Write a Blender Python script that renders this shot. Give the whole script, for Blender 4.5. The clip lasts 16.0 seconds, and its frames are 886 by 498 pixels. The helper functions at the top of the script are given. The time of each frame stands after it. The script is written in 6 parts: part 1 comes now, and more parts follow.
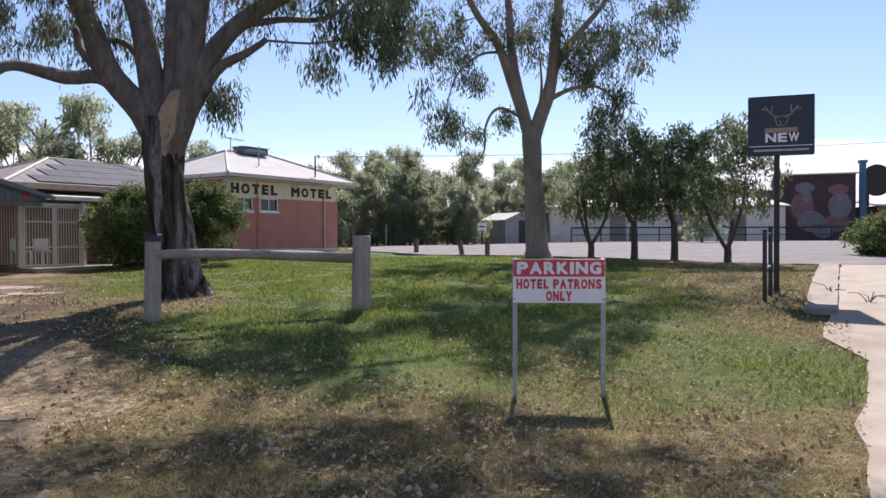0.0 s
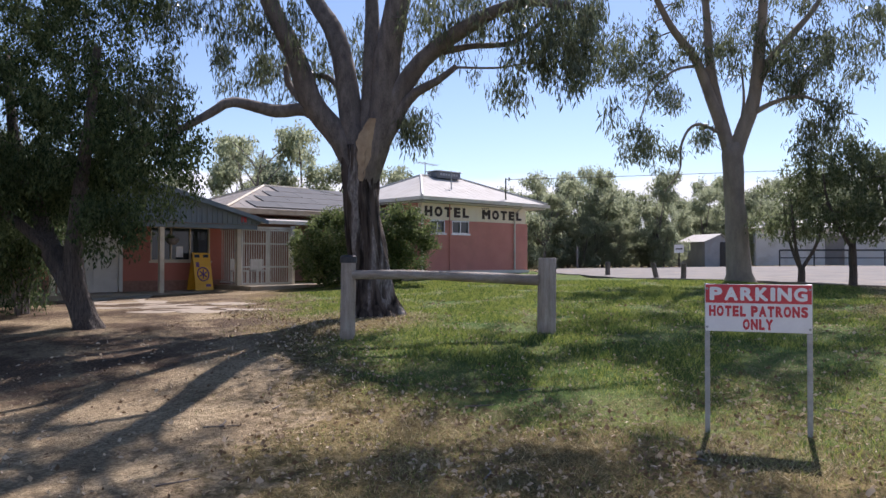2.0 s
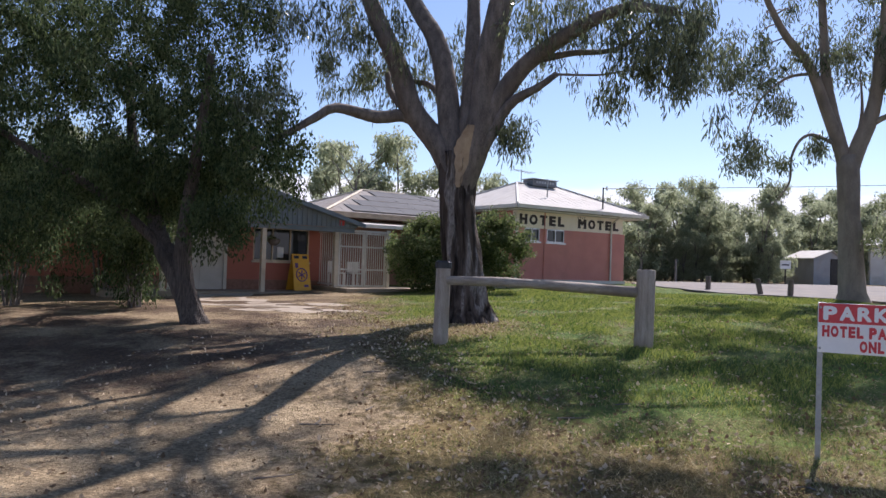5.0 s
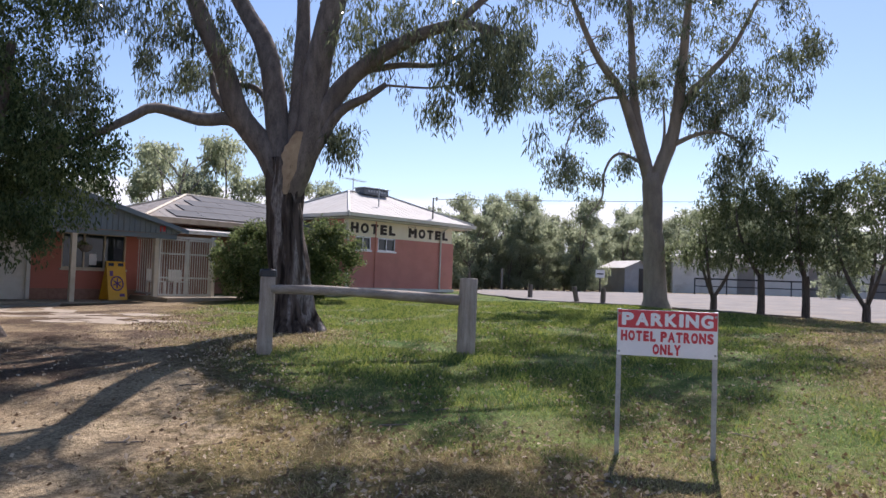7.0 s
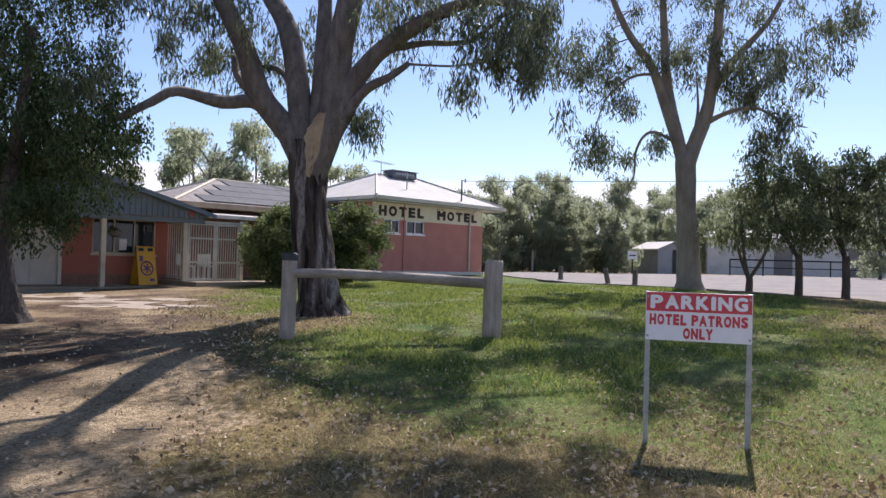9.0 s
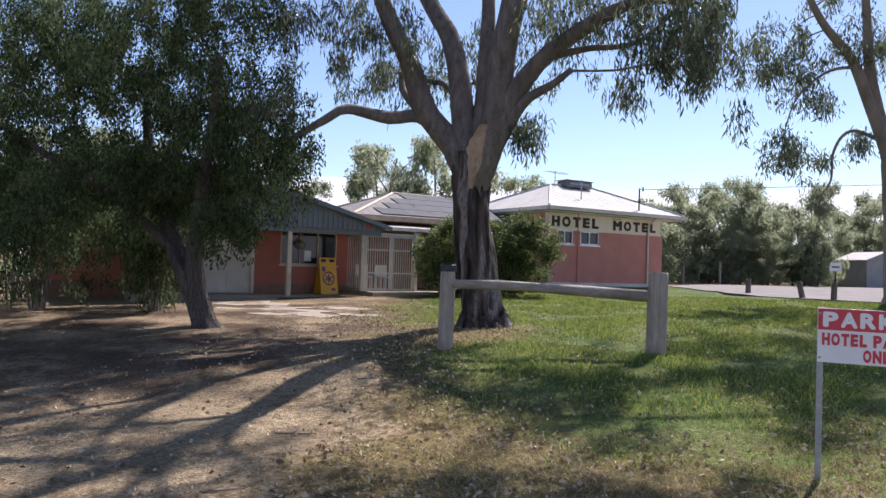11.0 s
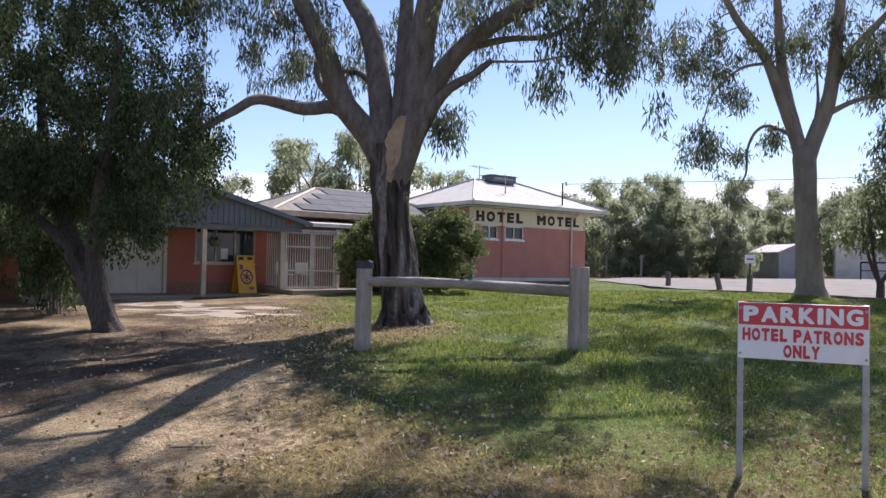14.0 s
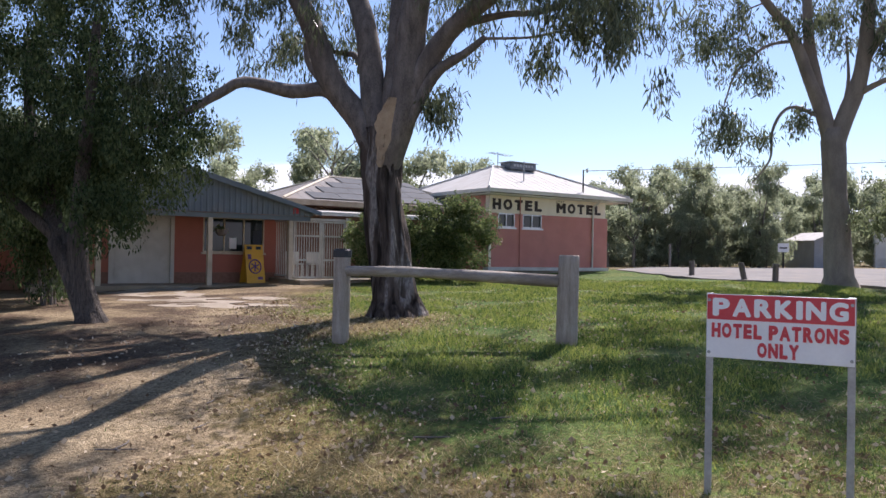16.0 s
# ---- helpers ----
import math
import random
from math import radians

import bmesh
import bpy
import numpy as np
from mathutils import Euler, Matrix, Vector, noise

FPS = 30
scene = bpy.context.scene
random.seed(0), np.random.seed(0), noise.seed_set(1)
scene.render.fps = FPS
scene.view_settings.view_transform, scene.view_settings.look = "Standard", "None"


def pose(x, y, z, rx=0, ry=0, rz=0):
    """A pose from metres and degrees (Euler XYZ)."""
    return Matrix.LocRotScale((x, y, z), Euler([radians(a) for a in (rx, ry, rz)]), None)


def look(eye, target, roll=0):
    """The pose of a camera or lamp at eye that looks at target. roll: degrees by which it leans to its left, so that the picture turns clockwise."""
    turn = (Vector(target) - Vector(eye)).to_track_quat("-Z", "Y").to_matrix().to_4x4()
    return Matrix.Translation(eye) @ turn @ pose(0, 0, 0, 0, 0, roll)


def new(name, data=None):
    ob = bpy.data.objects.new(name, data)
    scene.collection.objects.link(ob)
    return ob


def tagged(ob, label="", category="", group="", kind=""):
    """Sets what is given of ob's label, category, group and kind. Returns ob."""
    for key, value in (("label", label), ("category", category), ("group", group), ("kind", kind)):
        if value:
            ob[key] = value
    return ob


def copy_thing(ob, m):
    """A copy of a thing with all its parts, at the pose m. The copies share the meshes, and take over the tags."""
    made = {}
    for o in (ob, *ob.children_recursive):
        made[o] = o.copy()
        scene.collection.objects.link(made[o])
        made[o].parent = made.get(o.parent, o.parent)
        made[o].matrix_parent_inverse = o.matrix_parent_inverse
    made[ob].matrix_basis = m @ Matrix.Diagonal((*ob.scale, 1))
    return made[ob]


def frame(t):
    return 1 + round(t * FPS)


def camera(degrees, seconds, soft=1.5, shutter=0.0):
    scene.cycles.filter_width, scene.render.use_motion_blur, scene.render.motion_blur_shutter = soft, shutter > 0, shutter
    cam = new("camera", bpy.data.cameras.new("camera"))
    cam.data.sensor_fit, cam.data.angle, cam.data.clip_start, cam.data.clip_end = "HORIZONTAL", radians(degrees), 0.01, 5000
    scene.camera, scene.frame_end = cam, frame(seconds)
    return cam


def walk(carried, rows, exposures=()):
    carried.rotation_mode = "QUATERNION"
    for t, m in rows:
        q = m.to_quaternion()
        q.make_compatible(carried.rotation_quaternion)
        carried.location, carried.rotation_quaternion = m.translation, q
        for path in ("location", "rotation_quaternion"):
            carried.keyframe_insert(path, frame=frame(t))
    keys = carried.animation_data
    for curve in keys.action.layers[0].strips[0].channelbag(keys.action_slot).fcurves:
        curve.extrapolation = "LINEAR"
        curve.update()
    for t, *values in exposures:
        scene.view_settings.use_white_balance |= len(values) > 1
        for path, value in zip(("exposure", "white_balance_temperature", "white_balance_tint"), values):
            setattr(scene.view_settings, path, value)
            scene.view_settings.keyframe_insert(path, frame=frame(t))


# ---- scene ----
cam = camera(59.7, 16.0)

PATH = [
    (0, (0.026, 0.376, 1.167), (0.035, 2.376, 1.139), -0.2),
    (0.5, (0.187, 0.423, 1.17), (-0.143, 2.396, 1.154), -0.3),
    (1, (0.268, 0.49, 1.162), (-0.185, 2.438, 1.138), -0.6),
    (1.5, (0.206, 0.497, 1.175), (-0.235, 2.448, 1.213), -0.7),
    (2, (0.116, 0.48, 1.172), (-0.366, 2.421, 1.201), 0.1),
    (2.5, (0.09, 0.485, 1.17), (-0.48, 2.402, 1.194), 1.0),
    (3, (0.076, 0.481, 1.171), (-0.591, 2.367, 1.2), 1.4),
    (3.5, (0.068, 0.484, 1.169), (-0.66, 2.346, 1.201), 1.8),
    (6, (0.075, 0.508, 1.168), (-0.569, 2.401, 1.229), 2.2),
    (6.5, (0.119, 0.48, 1.172), (-0.336, 2.427, 1.243), 2.2),
    (7, (0.18, 0.501, 1.172), (-0.118, 2.477, 1.252), 2.0),
    (7.5, (0.276, 0.531, 1.171), (0.089, 2.52, 1.256), 1.7),
    (8, (0.349, 0.543, 1.163), (0.172, 2.534, 1.231), 2.0),
    (8.5, (0.328, 0.631, 1.154), (0.051, 2.611, 1.18), 1.3),
    (9, (0.247, 0.778, 1.173), (-0.131, 2.742, 1.206), 1.6),
    (9.5, (0.252, 0.851, 1.163), (-0.264, 2.783, 1.197), 1.3),
    (10, (0.395, 0.961, 1.171), (-0.356, 2.814, 1.206), 2.7),
    (12.5, (0.585, 1.138, 1.195), (-0.263, 2.949, 1.244), 1.5),
    (13, (0.545, 1.239, 1.186), (-0.235, 3.08, 1.199), 1.4),
    (13.5, (0.493, 1.354, 1.209), (-0.184, 3.236, 1.238), 1.7),
    (14, (0.521, 1.511, 1.197), (-0.133, 3.4, 1.239), 1.1),
    (14.5, (0.714, 1.707, 1.209), (-0.097, 3.534, 1.239), 2.1),
    (15, (0.809, 1.878, 1.184), (-0.035, 3.691, 1.173), 2.1),
    (15.5, (0.808, 2.138, 1.202), (0.012, 3.973, 1.211), 2.3),
    (16, (0.988, 2.349, 1.192), (0.247, 4.207, 1.206), 1.0),
]
walk(cam, [(t, look(eye, aim, lean)) for t, eye, aim, lean in PATH], ((0, 0.70, 6050, 22), (9, 0.80, 6050, 22), (12.5, 0.88, 6050, 22), (16, 0.84, 6050, 22)))

# ---- light ----
SUN_UP, SUN_TURN = radians(51), radians(8.5)
world = bpy.data.worlds.new("sky")
scene.world = world
world.use_nodes = True
wn, wl = world.node_tree.nodes, world.node_tree.links
wn.clear()
w_out = wn.new("ShaderNodeOutputWorld")
w_bg = wn.new("ShaderNodeBackground")
w_sky = wn.new("ShaderNodeTexSky")
w_sky.sky_type = "NISHITA"
w_sky.sun_disc = False
w_sky.sun_elevation, w_sky.sun_rotation = SUN_UP, SUN_TURN
w_sky.air_density, w_sky.dust_density, w_sky.ozone_density = 1.0, 0.25, 1.6
w_bg.inputs["Strength"].default_value = 0.083
# a bank of white cloud low over the horizon
w_tc = wn.new("ShaderNodeTexCoord")
w_sep = wn.new("ShaderNodeSeparateXYZ")
w_map = wn.new("ShaderNodeMapping")
w_map.inputs["Scale"].default_value = (3.0, 3.0, 22.0)
w_noise = wn.new("ShaderNodeTexNoise")
w_noise.inputs["Scale"].default_value = 1.6
w_noise.inputs["Detail"].default_value = 6.0
w_add = wn.new("ShaderNodeMath")
w_add.operation = "MULTIPLY_ADD"
w_add.inputs[1].default_value = 0.06
w_ramp = wn.new("ShaderNodeValToRGB")
w_ramp.color_ramp.elements[0].position, w_ramp.color_ramp.elements[0].color = 0.128, (1, 1, 1, 1)
w_ramp.color_ramp.elements[1].position, w_ramp.color_ramp.elements[1].color = 0.139, (0, 0, 0, 1)
w_mix = wn.new("ShaderNodeMixRGB")
w_mix.inputs["Color2"].default_value = (8.3, 8.4, 8.6, 1)
wl.new(w_tc.outputs["Generated"], w_sep.inputs[0])
wl.new(w_tc.outputs["Generated"], w_map.inputs["Vector"])
wl.new(w_map.outputs[0], w_noise.inputs["Vector"])
wl.new(w_noise.outputs["Fac"], w_add.inputs[0])
wl.new(w_sep.outputs["Z"], w_add.inputs[2])
wl.new(w_add.outputs[0], w_ramp.inputs["Fac"])
wl.new(w_ramp.outputs["Color"], w_mix.inputs["Fac"])
wl.new(w_sky.outputs[0], w_mix.inputs["Color1"])
wl.new(w_mix.outputs[0], w_bg.inputs["Color"])
wl.new(w_bg.outputs[0], w_out.inputs["Surface"])

sun = new("sun", bpy.data.lights.new("sun", "SUN"))
sun.data.energy, sun.data.angle, sun.data.color = 5.0, radians(0.6), (1.0, 0.94, 0.85)
sun_from = Vector((math.sin(SUN_TURN) * math.cos(SUN_UP), math.cos(SUN_TURN) * math.cos(SUN_UP), math.sin(SUN_UP)))
sun.matrix_world = look(sun_from * 60, (0, 0, 0))


# ---- materials ----
def surface(name, dark, light, scale=6.0, rough=0.8, bump=0.25, metal=0.0, fine=60.0, stretch=(1, 1, 1), leafy=0.0, island=0.0, gloss=0.5, grime=None, bump_size=0.02):
    """Two tones mixed by coarse and fine noise, with relief; leafy lets light through, island varies each loose piece."""
    m = bpy.data.materials.new(name)
    m.use_nodes = True
    n, l = m.node_tree.nodes, m.node_tree.links
    b = n["Principled BSDF"]
    tc = n.new("ShaderNodeTexCoord")
    mp = n.new("ShaderNodeMapping")
    mp.inputs["Scale"].default_value = stretch
    l.new(tc.outputs["Object"], mp.inputs["Vector"])
    big, small = n.new("ShaderNodeTexNoise"), n.new("ShaderNodeTexNoise")
    big.inputs["Scale"].default_value, small.inputs["Scale"].default_value = scale, fine
    big.inputs["Detail"].default_value, small.inputs["Detail"].default_value = 5, 3
    for t in (big, small):
        l.new(mp.outputs[0], t.inputs["Vector"])
    mixv = n.new("ShaderNodeMath")
    mixv.operation = "MULTIPLY_ADD"
    mixv.inputs[1].default_value = 0.6
    l.new(big.outputs["Fac"], mixv.inputs[0])
    half = n.new("ShaderNodeMath")
    half.operation = "MULTIPLY"
    half.inputs[1].default_value = 0.4
    l.new(small.outputs["Fac"], half.inputs[0])
    l.new(half.outputs[0], mixv.inputs[2])
    fac = mixv.outputs[0]
    if island:
        geo = n.new("ShaderNodeNewGeometry")
        ma = n.new("ShaderNodeMath")
        ma.operation = "MULTIPLY_ADD"
        ma.inputs[1].default_value = island
        off = n.new("ShaderNodeMath")
        off.operation = "SUBTRACT"
        off.inputs[1].default_value = island / 2
        l.new(geo.outputs["Random Per Island"], ma.inputs[0])
        l.new(fac, ma.inputs[2])
        l.new(ma.outputs[0], off.inputs[0])
        fac = off.outputs[0]
    ramp = n.new("ShaderNodeValToRGB")
    ramp.color_ramp.elements[0].position, ramp.color_ramp.elements[1].position = 0.32, 0.68
    ramp.color_ramp.elements[0].color, ramp.color_ramp.elements[1].color = (*dark, 1), (*light, 1)
    l.new(fac, ramp.inputs["Fac"])
    colour = ramp.outputs["Color"]
    if grime:
        gn = n.new("ShaderNodeTexNoise")
        gn.inputs["Scale"].default_value, gn.inputs["Detail"].default_value = 1.3, 8
        l.new(tc.outputs["Object"], gn.inputs["Vector"])
        gr = n.new("ShaderNodeValToRGB")
        gr.color_ramp.elements[0].position, gr.color_ramp.elements[1].position = 0.52, 0.72
        gr.color_ramp.elements[1].color = (0.7, 0.7, 0.7, 1)
        gr.color_ramp.elements[0].color = (0, 0, 0, 1)
        l.new(gn.outputs["Fac"], gr.inputs["Fac"])
        gm = n.new("ShaderNodeMixRGB")
        gm.inputs["Color2"].default_value = (*grime, 1)
        l.new(gr.outputs["Color"], gm.inputs["Fac"])
        l.new(colour, gm.inputs["Color1"])
        colour = gm.outputs["Color"]
    l.new(colour, b.inputs["Base Color"])
    b.inputs["Roughness"].default_value, b.inputs["Metallic"].default_value = rough, metal
    b.inputs["Specular IOR Level"].default_value = gloss
    if bump:
        bp = n.new("ShaderNodeBump")
        bp.inputs["Strength"].default_value, bp.inputs["Distance"].default_value = bump, bump_size
        l.new(mixv.outputs[0], bp.inputs["Height"])
        l.new(bp.outputs[0], b.inputs["Normal"])
    if leafy:
        tr = n.new("ShaderNodeBsdfTranslucent")
        l.new(colour, tr.inputs["Color"])
        ms = n.new("ShaderNodeMixShader")
        ms.inputs["Fac"].default_value = leafy
        l.new(b.outputs[0], ms.inputs[1])
        l.new(tr.outputs[0], ms.inputs[2])
        l.new(ms.outputs[0], n["Material Output"].inputs["Surface"])
    return m


def ground_surface():
    """Earth, dry grass and green grass, laid by the zones stored on the sheet and broken up by noise."""
    m = bpy.data.materials.new("ground")
    m.use_nodes = True
    n, l = m.node_tree.nodes, m.node_tree.links
    b = n["Principled BSDF"]
    tc = n.new("ShaderNodeTexCoord")

    def noise_at(scale, detail=6):
        t = n.new("ShaderNodeTexNoise")
        t.inputs["Scale"].default_value, t.inputs["Detail"].default_value = scale, detail
        l.new(tc.outputs["Object"], t.inputs["Vector"])
        return t.outputs["Fac"]

    def tone(f, lo, hi, a, c):
        r = n.new("ShaderNodeValToRGB")
        r.color_ramp.elements[0].position, r.color_ramp.elements[1].position = lo, hi
        r.color_ramp.elements[0].color, r.color_ramp.elements[1].color = (*a, 1), (*c, 1)
        l.new(f, r.inputs["Fac"])
        return r.outputs["Color"]

    def mix(f, a, c):
        x = n.new("ShaderNodeMixRGB")
        l.new(f, x.inputs["Fac"])
        l.new(a, x.inputs["Color1"])
        l.new(c, x.inputs["Color2"])
        return x.outputs["Color"]

    def edge(zone, rough_edge):
        s = n.new("ShaderNodeMath")
        s.operation = "ADD"
        l.new(zone, s.inputs[0])
        k = n.new("ShaderNodeMath")
        k.operation = "MULTIPLY_ADD"
        k.inputs[1].default_value, k.inputs[2].default_value = 1.1, -0.55
        l.new(rough_edge, k.inputs[0])
        l.new(k.outputs[0], s.inputs[1])
        return tone(s.outputs[0], 0.36, 0.64, (0, 0, 0), (1, 1, 1))

    at = n.new("ShaderNodeAttribute")
    at.attribute_name = "zone"
    sp = n.new("ShaderNodeSeparateColor")
    l.new(at.outputs["Color"], sp.inputs[0])
    coarse, mid = noise_at(0.9), noise_at(7)
    fine = tone(noise_at(48, 5), 0.40, 0.60, (0, 0, 0), (1, 1, 1))
    grit = tone(noise_at(26, 8), 0.42, 0.58, (0.72, 0.72, 0.72), (1.18, 1.18, 1.18))
    dry = mix(fine, tone(mid, 0.35, 0.7, (0.085, 0.058, 0.025), (0.34, 0.25, 0.115)), tone(coarse, 0.4, 0.65, (0.095, 0.085, 0.026), (0.26, 0.195, 0.075)))
    green = mix(fine, tone(mid, 0.3, 0.7, (0.045, 0.095, 0.018), (0.15, 0.20, 0.045)), tone(coarse, 0.38, 0.66, (0.06, 0.115, 0.022), (0.22, 0.215, 0.07)))
    earth = mix(fine, tone(mid, 0.35, 0.65, (0.17, 0.123, 0.07), (0.38, 0.292, 0.175)), tone(coarse, 0.4, 0.6, (0.24, 0.177, 0.104), (0.43, 0.335, 0.205)))
    # dark litter tone that also carries painted tree shade on the earth
    litter_shade = mix(fine, tone(mid, 0.35, 0.65, (0.05, 0.034, 0.022), (0.15, 0.10, 0.062)), tone(coarse, 0.4, 0.6, (0.08, 0.055, 0.036), (0.20, 0.14, 0.09)))
    c = mix(edge(sp.outputs[1], mid), dry, green)
    c = mix(edge(sp.outputs[0], mid), c, earth)
    c = mix(edge(sp.outputs[2], mid), c, litter_shade)
    speck = n.new("ShaderNodeMixRGB")
    speck.blend_type = "MULTIPLY"
    speck.inputs["Fac"].default_value = 1.0
    l.new(c, speck.inputs["Color1"])
    l.new(grit, speck.inputs["Color2"])
    l.new(speck.outputs["Color"], b.inputs["Base Color"])
    b.inputs["Roughness"].default_value = 0.95
    b.inputs["Specular IOR Level"].default_value = 0.15
    bp = n.new("ShaderNodeBump")
    bp.inputs["Strength"].default_value, bp.inputs["Distance"].default_value = 0.9, 0.04
    l.new(mix(fine, mid, fine), bp.inputs["Height"])
    l.new(bp.outputs[0], b.inputs["Normal"])
    return m


def bark_strips():
    """Furrowed dark bark that hangs in long strips, with grey weathered strips between."""
    m = bpy.data.materials.new("stripped_dark_bark")
    m.use_nodes = True
    n, l = m.node_tree.nodes, m.node_tree.links
    b = n["Principled BSDF"]
    tc = n.new("ShaderNodeTexCoord")

    def strips(stretch, scale, lo, hi, a, c, detail=5):
        mp = n.new("ShaderNodeMapping")
        mp.inputs["Scale"].default_value = stretch
        l.new(tc.outputs["Object"], mp.inputs["Vector"])
        t = n.new("ShaderNodeTexNoise")
        t.inputs["Scale"].default_value, t.inputs["Detail"].default_value = scale, detail
        t.inputs["Distortion"].default_value = 0.4
        l.new(mp.outputs[0], t.inputs["Vector"])
        r = n.new("ShaderNodeValToRGB")
        r.color_ramp.elements[0].position, r.color_ramp.elements[1].position = lo, hi
        r.color_ramp.elements[0].color, r.color_ramp.elements[1].color = (*a, 1), (*c, 1)
        l.new(t.outputs["Fac"], r.inputs["Fac"])
        return r.outputs["Color"], t.outputs["Fac"]

    base, relief = strips((1, 1, 0.09), 9.0, 0.38, 0.62, (0.016, 0.012, 0.01), (0.12, 0.095, 0.08))
    pale, _ = strips((1, 1, 0.13), 5.0, 0.55, 0.63, (0, 0, 0), (0.85, 0.85, 0.85))
    grain, fine = strips((1, 1, 0.3), 40.0, 0.35, 0.65, (0.16, 0.143, 0.132), (0.38, 0.345, 0.315))
    mx = n.new("ShaderNodeMixRGB")
    l.new(pale, mx.inputs["Fac"])
    l.new(base, mx.inputs["Color1"])
    l.new(grain, mx.inputs["Color2"])
    l.new(mx.outputs["Color"], b.inputs["Base Color"])
    b.inputs["Roughness"].default_value, b.inputs["Specular IOR Level"].default_value = 0.95, 0.2
    add = n.new("ShaderNodeMath")
    add.operation = "MULTIPLY_ADD"
    add.inputs[1].default_value = 0.3
    l.new(fine, add.inputs[0])
    l.new(relief, add.inputs[2])
    bp = n.new("ShaderNodeBump")
    bp.inputs["Strength"].default_value, bp.inputs["Distance"].default_value = 1.0, 0.12
    l.new(add.outputs[0], bp.inputs["Height"])
    l.new(bp.outputs[0], b.inputs["Normal"])
    return m


